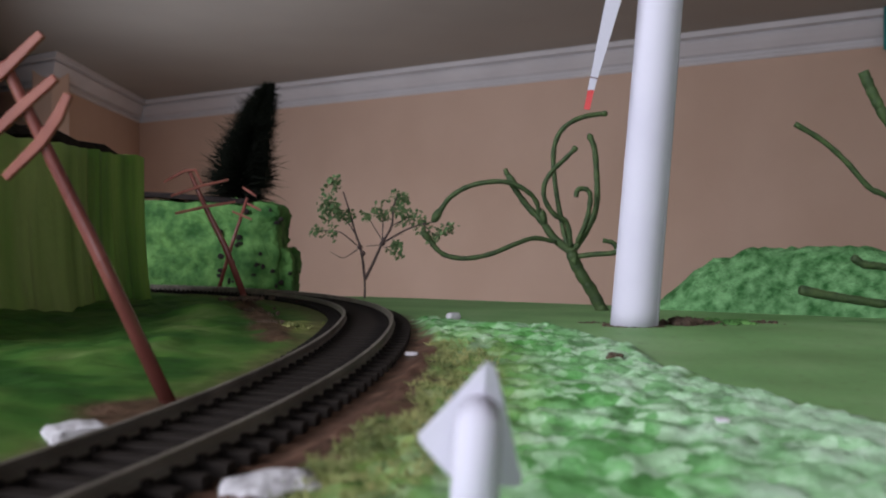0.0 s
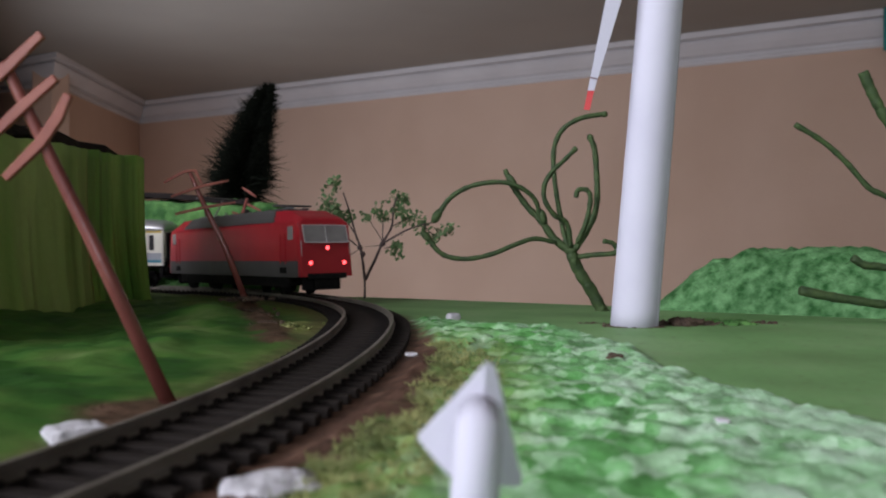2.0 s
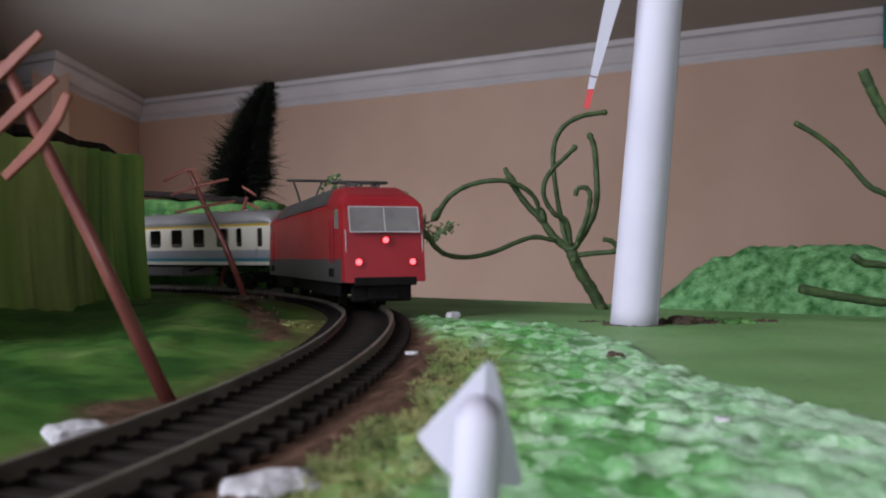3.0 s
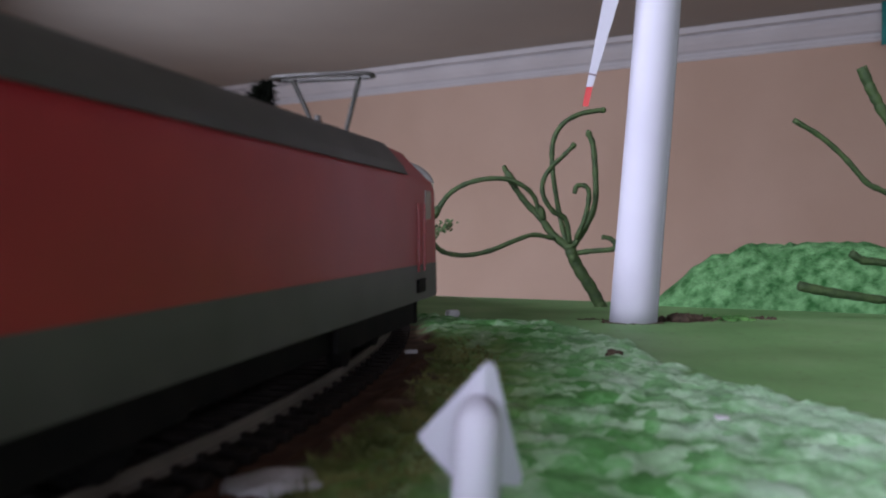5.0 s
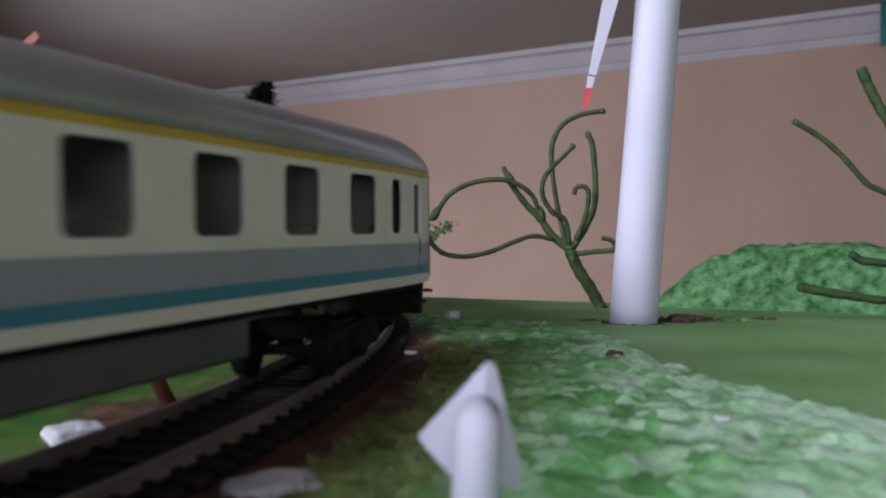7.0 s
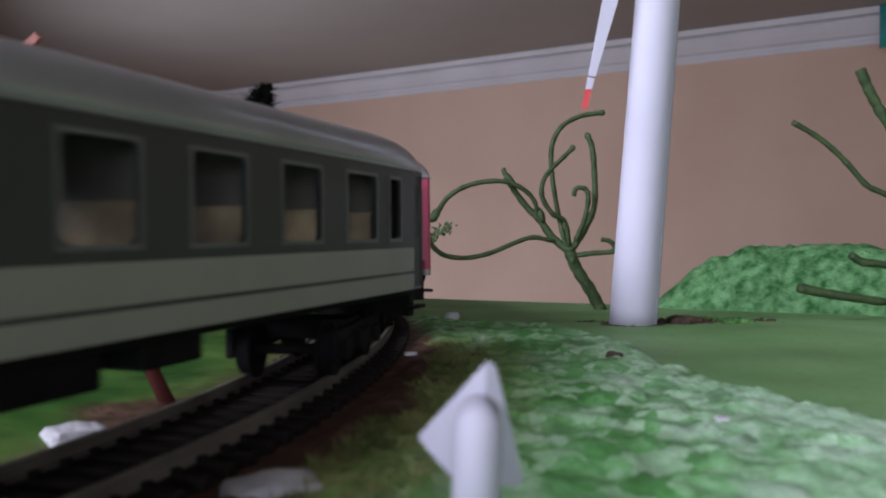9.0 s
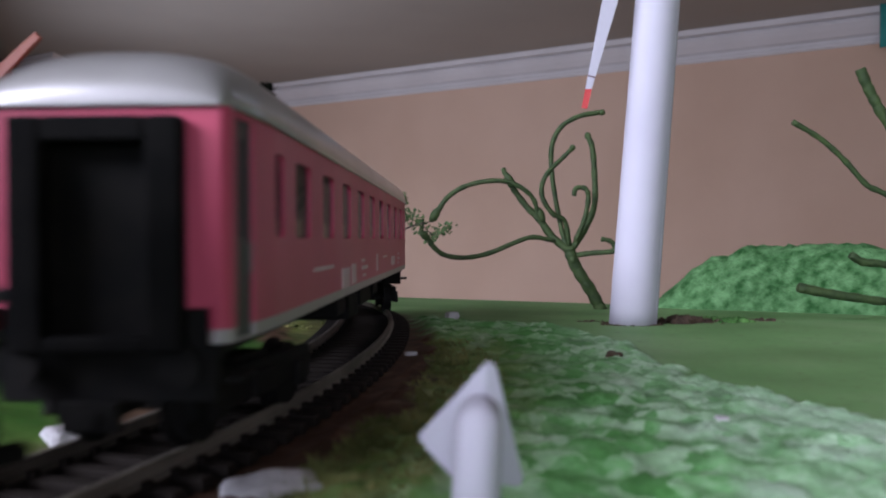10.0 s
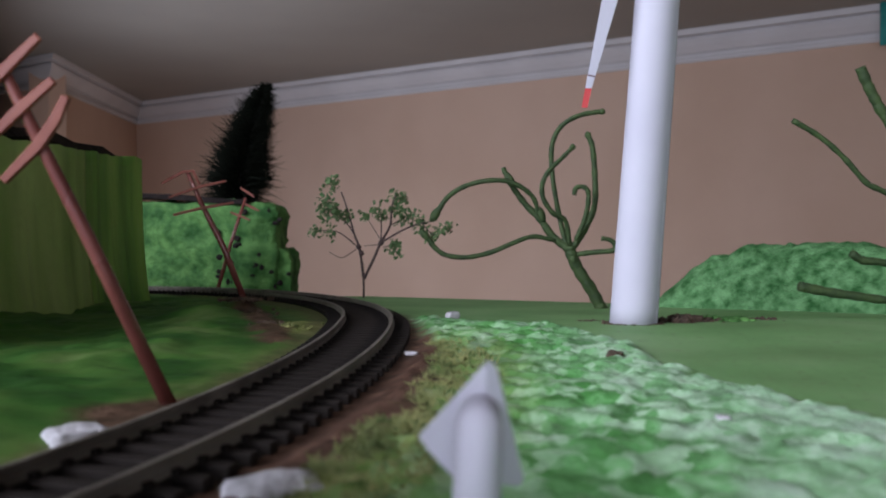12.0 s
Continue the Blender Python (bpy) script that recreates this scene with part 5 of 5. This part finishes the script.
def coach(index, label, paint, win_w, win_z0, win_z1, framed, seats, marks, door_mat, end_mat, seat_mat, H, door_x, Z0, win_dx=0.0):
    t = thing("coach", 0, 0, 0, label, "railway coach", "coaches of the train")
    ZG, WID = 44.5, 16.6

    def taper(bm):
        """The body narrows towards its ends, past the last window."""
        for v in bm.verts:
            v.co.y *= 1 - 0.10 * max(0.0, (abs(v.co.x) - 127) / 20)
        return bm
    holes = [(win_dx + 25.5 * k - win_w / 2, win_dx + 25.5 * k + win_w / 2, win_z0, win_z1) for k in range(-4, 5)]
    for sx in (-1, 1):
        holes.append((win_dx + sx * 119.5 - 3.1, win_dx + sx * 119.5 + 3.1, win_z0, win_z1))
    doors = [(sx * door_x - 3.3, sx * door_x + 3.3, Z0 + 0.3, 43.4) for sx in (-1, 1)]
    for sy in (-1, 1):
        y0, y1 = sorted((sy * WID, sy * (WID - 0.9)))
        wall = panel(nb(), -H + 1.4, H - 1.4, Z0, ZG, y0, y1, holes + doors)
        for a, b, c, d in holes:
            for px, dx in ((a, 1), (b, -1)):
                for pz, dz in ((c, 1), (d, -1)):
                    corner_fillet(wall, px, pz, dx, dz, 1.7, y0 + 0.02, y1 - 0.02)
        side = part("side_wall", taper(wall), M[paint], t)
        for a, b, c, d in holes:
            g = part("window_pane", box(nb(), a, b, sy * (WID - 0.6) - 0.12, sy * (WID - 0.6) + 0.12, c, d), M["glass"], side, "clear window pane")
            g.visible_shadow = False
            if framed:
                fb = nb()
                for e in ((a - 0.6, b + 0.6, c - 0.7, c), (a - 0.6, b + 0.6, d, d + 0.7), (a - 0.6, a, c, d), (b, b + 0.6, c, d)):
                    box(fb, e[0], e[1], sy * WID - 0.2 if sy > 0 else sy * WID - 0.2, sy * WID + 0.2, e[2], e[3])
                part("window_frame", fb, M["frame_grey"], side, "grey window frame")
        for a, b, c, d in doors:
            part("door", taper(panel(nb(), a, b, c, d, *sorted((sy * (WID - 0.5), sy * (WID - 1.2))), [(a + 1.1, b - 1.1, win_z0, 41)])), M[door_mat], side, "narrow recessed end door")
            part("door_pane", taper(box(nb(), a + 1.1, b - 1.1, sy * (WID - 0.9) - 0.1, sy * (WID - 0.9) + 0.1, win_z0, 41)), M["dark_glass"], side, "dark door window")
            part("door_handle", taper(tube(nb(), [((a + 0.6), sy * (WID - 0.35), 24), ((a + 0.6), sy * (WID - 0.35), 28)], 0.2, 6)), M["coach_end_dark"] if framed else M["frame_grey"], side)
            part("step", box(nb(), a - 0.5, b + 0.5, sy * (WID - 1.5) - 1.2, sy * (WID - 1.5) + 1.2, Z0 - 5, Z0 - 4.2, 0.1), M["black"], t)
    if paint == "coach_green":
        for sx in (-1, 1):
            for sy in (-1, 1):
                part("entry_panel", taper(box(nb(), *sorted((sx * 132.4, sx * (door_x - 3.3))), *sorted((sy * (WID + 0.08), sy * (WID - 0.5))), Z0 - 0.1, 26.2)), M["coach_end_dark"], t, "plain dark panel beside the door")
                part("corner_panel", taper(box(nb(), *sorted((sx * (door_x + 3.3), sx * (H - 1.4))), *sorted((sy * (WID + 0.08), sy * (WID - 0.5))), Z0 - 0.1, 26.2)), M["coach_end_dark"], t, "plain dark panel beside the door")
    # roof: an arch that droops and rounds off at both ends
    rings = []
    for x, k, w in sorted([(sx * (H + 0.6 - d), k, w) for sx in (-1, 1) for d, k, w in ((0, 0.04, 0.955), (0.2, 0.2, 0.965), (0.7, 0.36, 0.975), (1.6, 0.5, 0.985), (3.0, 0.63, 0.99), (5.2, 0.76, 0.995), (8.5, 0.88, 1), (13, 0.96, 1), (19, 1, 1), (70, 1, 1))]):
        ring = []
        for i in range(25):
            a = math.pi * i / 24
            y = math.copysign(abs(math.cos(a)) ** 0.8, math.cos(a)) * (WID + 0.15) * w
            ring.append((x, y, ZG + 9.2 * k * math.sin(a) ** 0.75))
        ring += [(x, -(WID - 1) * w, ZG - 0.2), (x, (WID - 1) * w, ZG - 0.2)]
        rings.append(ring)
    bm = taper(loft(nb(), rings))
    bmesh.ops.recalc_face_normals(bm, faces=bm.faces)
    roof = part("roof", bm, M["grey_roof"], t, "arched grey roof", True)
    for k in range(7):
        x = -108 + 36 * k
        part("roof_vent", box(nb(), x - 2.4, x + 2.4, -2.2, 2.2, ZG + 8.9, ZG + 10.2, 0.5), M["grey_roof"], roof)
    for sy in (-1, 1):
        part("gutter", taper(tube(nb(), [(x, sy * (WID + 0.2), ZG) for x in (-H + 2, -127, 127, H - 2)], 0.32, 6)), M["grey_roof"], roof)
    # ends: pillars, black bellows round the gangway
    for sx in (-1, 1):
        xe = sorted((sx * H, sx * (H - 1.5)))
        for sy in (-1, 1):
            ya = sorted((sy * 8.2, sy * (WID - 0.9)))
            eb = box(nb(), xe[0], xe[1], ya[0], ya[1], 20.2, ZG + 0.2, 0)
            tube(eb, [(sx * (H - 1.5), sy * (WID - 1.5), Z0 + 0.1), (sx * (H - 1.5), sy * (WID - 1.5), ZG)], 1.5, 12)
            part("end_wall", taper(eb), M[end_mat], t)
        part("end_lintel", box(nb(), xe[0], xe[1], -8.2, 8.2, 42.2, ZG + 0.2), M[end_mat], t)
        gb = nb()
        x0, x1 = sorted((sx * (H - 0.5), sx * (H + 2.6)))
        for b in ((-10.4, -6.2, 15, 43), (6.2, 10.4, 15, 43), (-6.2, 6.2, 40, 43), (-6.2, 6.2, 15, 17)):
            box(gb, x0, x1, b[0], b[1], b[2], b[3], 0.5)
        part("gangway_bellows", gb, M["rubber"], t, "black rubber gangway bellows")
        part("gangway_door", box(nb(), *sorted((sx * (H - 2.2), sx * (H - 1.6))), -6, 6, 17, 40), M["dark_glass"] if paint == "coach_white" else M["black"], t)
        # buffer beam, made tall and black to stand for deep shade below too
        part("beam_and_shade", box(nb(), *sorted((sx * (H - 4.5), sx * (H - 1.6))), -13.4, 13.4, 8.5, 20.1, 0.3), M["black"], t, "black buffer beam, deepened for the shade under the coach")
        part("lamp_bracket", box(nb(), *sorted((sx * H, sx * (H + 0.7))), -12.8, -11.2, 21, 22.6, 0.2), M["black"], t)
    part("floor_frame", box(nb(), -H + 2, H - 2, -WID + 2.6, WID - 2.6, Z0 - 1.6, Z0 + 0.6, 0.3), M["black"], t)
    for sx in (-1, 1):
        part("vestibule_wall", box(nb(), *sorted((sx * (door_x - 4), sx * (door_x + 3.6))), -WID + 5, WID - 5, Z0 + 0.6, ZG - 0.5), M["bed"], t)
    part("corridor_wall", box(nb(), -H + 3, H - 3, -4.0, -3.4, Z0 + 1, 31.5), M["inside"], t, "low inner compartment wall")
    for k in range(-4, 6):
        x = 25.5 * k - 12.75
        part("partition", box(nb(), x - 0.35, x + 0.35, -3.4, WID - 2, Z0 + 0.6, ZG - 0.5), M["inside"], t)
        for d in (-1, 1):
            if abs(x + d * 3) < 118:
                part("seat", box(box(nb(), *sorted((x + d * 0.7, x + d * 7.5)), -3, WID - 2, Z0 + 0.6, 22.5, 0.5), *sorted((x + d * 0.7, x + d * 3.2)), -3, WID - 2.2, 22, seats, 0.6), M[seat_mat], t, "moulded seat bench")
    for x0, x1, d in ((-30, -4, 5.2), (2, 20, 7), (26, 40, 4.6), (-52, -38, 4.2)):
        part("equipment_box", box(nb(), x0, x1, -12.5, 12.5, Z0 - 1.6 - d, Z0 - 1.4, 0.6), M["black"], t, "black underfloor equipment box")
    if paint == "coach_white":
        part("battery_box", box(nb(), -66, 52, -13.5, 13.5, Z0 - 8.5, Z0 - 1.5, 0.8), M["dark"], t, "long dark grey underfloor box")
    part("truss", tube(nb(), [(-70, -9, Z0 - 2), (-50, -9, Z0 - 5), (50, -9, Z0 - 5), (70, -9, Z0 - 2)], 0.6, 6), M["black"], t)
    # lettering on the crimson side; on the cream side a reflection painted as bars
    for x, z0, z1, w in marks:
        for sy in (-1, 1):
            part("side_mark_bar", box(nb(), x * sy - w / 2, x * sy + w / 2, sy * (WID + 0.06) - 0.08, sy * (WID + 0.06) + 0.08, z0, z1), M["frame_white"] if paint == "coach_white" else M["marking"], t, "pale side mark: lettering, on the cream coach a painted reflection")
    for sx in (-1, 1):
        bogie(t, index, sx * 109, 29, 5.4, True)
    buffers(t, H + 0.5, 13.2)
    if framed:
        for sx in (-1, 1):
            part("drawbar", box(nb(), *sorted((sx * (H - 6), sx * (COACH / 2 - 1))), -1.2, 1.2, 6.6, 8.4, 0.2), M["black"], t)
    return t


loco = locomotive()
MARKS_RED = [(82, 22.6, 23.3, 22), (53.4, 17.6, 22.0, 11.6), (40.2, 17.9, 22.6, 7.4), (22, 22.6, 23.4, 6), (19, 20.6, 21.6, 12), (20, 18.8, 19.4, 6), (-12, 19.0, 24.0, 3.4),
             (-36, 22.6, 23.2, 13), (-62, 19.2, 22.4, 6), (-69.5, 19.2, 22.4, 5.5), (-89, 22.6, 23.2, 5), (-90, 20.8, 21.5, 9), (-88, 19.2, 19.8, 4)]
# pale bars for a faint reflecting smudge low on the cream side
GLINTS_WHITE = [(60, 20.8, 23.6, 3), (67, 21.2, 22.6, 4)]
coaches = [
    coach(1, "cream and grey first-class model coach with a yellow roof line", "coach_white", 13.4, 28.9, 41.4, False, 31, GLINTS_WHITE, "coach_white", "cream_end", "inside", 146.8, 136.6, 16.7, -2.5),
    coach(2, "dark green model dining coach with pale beige bands", "coach_green", 14.2, 28.0, 41.6, True, 34, [], "coach_end_dark", "coach_end_dark", "seat", 140.5, 135.6, 15.6),
    coach(3, "crimson model coach with grey roof and pale lettering", "coach_red", 13.2, 28.6, 40.8, False, 32, MARKS_RED, "coach_end_dark", "coach_red", "seat", 142.5, 136.2, 15.8)]
GAPS = [0.0, 15.0, 4.5, 3.5]

# arc length of the train's front buffers, time by time
RUN = [(0.0, -546), (0.5, -466), (1.0, -391), (2.5, -149), (3.2, -38), (5.0, 231), (5.5, 308), (6.0, 402), (6.5, 488), (7.0, 572), (8.9, 862), (9.5, 948.5), (10.1, 1035), (10.6, 1116), (11.2, 1210), (11.6, 1267), (12.0, 1330)]


def front_at(t):
    """A smooth curve through RUN."""
    ts, ss = [r[0] for r in RUN], [r[1] for r in RUN]
    slopes = [(ss[i + 1] - ss[i]) / (ts[i + 1] - ts[i]) for i in range(len(ts) - 1)]
    i = max(0, min(len(ts) - 2, sum(1 for v in ts if v <= t) - 1))

    def tangent(k):
        if k == 0:
            return slopes[0]
        if k == len(ts) - 1:
            return slopes[-1]
        return (slopes[k - 1] + slopes[k]) / 2
    dt = ts[i + 1] - ts[i]
    u = (t - ts[i]) / dt
    h00, h10, h01, h11 = 2 * u ** 3 - 3 * u * u + 1, u ** 3 - 2 * u * u + u, -2 * u ** 3 + 3 * u * u, u ** 3 - u * u
    return h00 * ss[i] + h10 * dt * tangent(i) + h01 * ss[i + 1] + h11 * dt * tangent(i + 1)


def on_track(s_mid, half_base):
    """Pose of a vehicle whose two pivots lie on the line; its x axis points along the running direction."""
    a, _ = track(s_mid + half_base)
    b, _ = track(s_mid - half_base)
    d = a - b
    m = (a + b) / 2
    yaw, pitch = math.atan2(d.y, d.x), math.atan2(d.z, math.hypot(d.x, d.y))
    return Matrix.Translation(W(*m)) @ Matrix.Rotation(yaw, 4, "Z") @ Matrix.Rotation(-pitch, 4, "Y")


def motions():
    times = [k * 0.1 for k in range(121)]
    mids, back = [], 0.0
    vehicles = [(loco, LOCO, 59.0)] + [(c, COACH, 109.0) for c in coaches]
    for (ob, length, half), gap in zip(vehicles, GAPS):
        back += gap
        mids.append(back + length / 2)
        walk(ob, [(t, on_track(front_at(t) - back - length / 2, half)) for t in times])
        back += length
    # the bogies swing into the curve
    for b, index, x in BOGIES:
        half = vehicles[index][2]
        rows = []
        for t in times[::2]:
            s = front_at(t) - mids[index]
            m = on_track(s, half)
            _, h = track(s + x)
            v = m.to_3x3().inverted() @ h
            rows.append((t, pose(x * 0.001, 0, 0, 0, 0, math.degrees(math.atan2(v.y, v.x)))))
        walk(b, rows)
    # the wheels roll
    for w, x, r in WHEELSETS:
        walk(w, [(k / 30, pose(x * 0.001, 0, r * 0.001, 0, math.degrees(front_at(k / 30) / r) % 360, 0)) for k in range(361)])


motions()
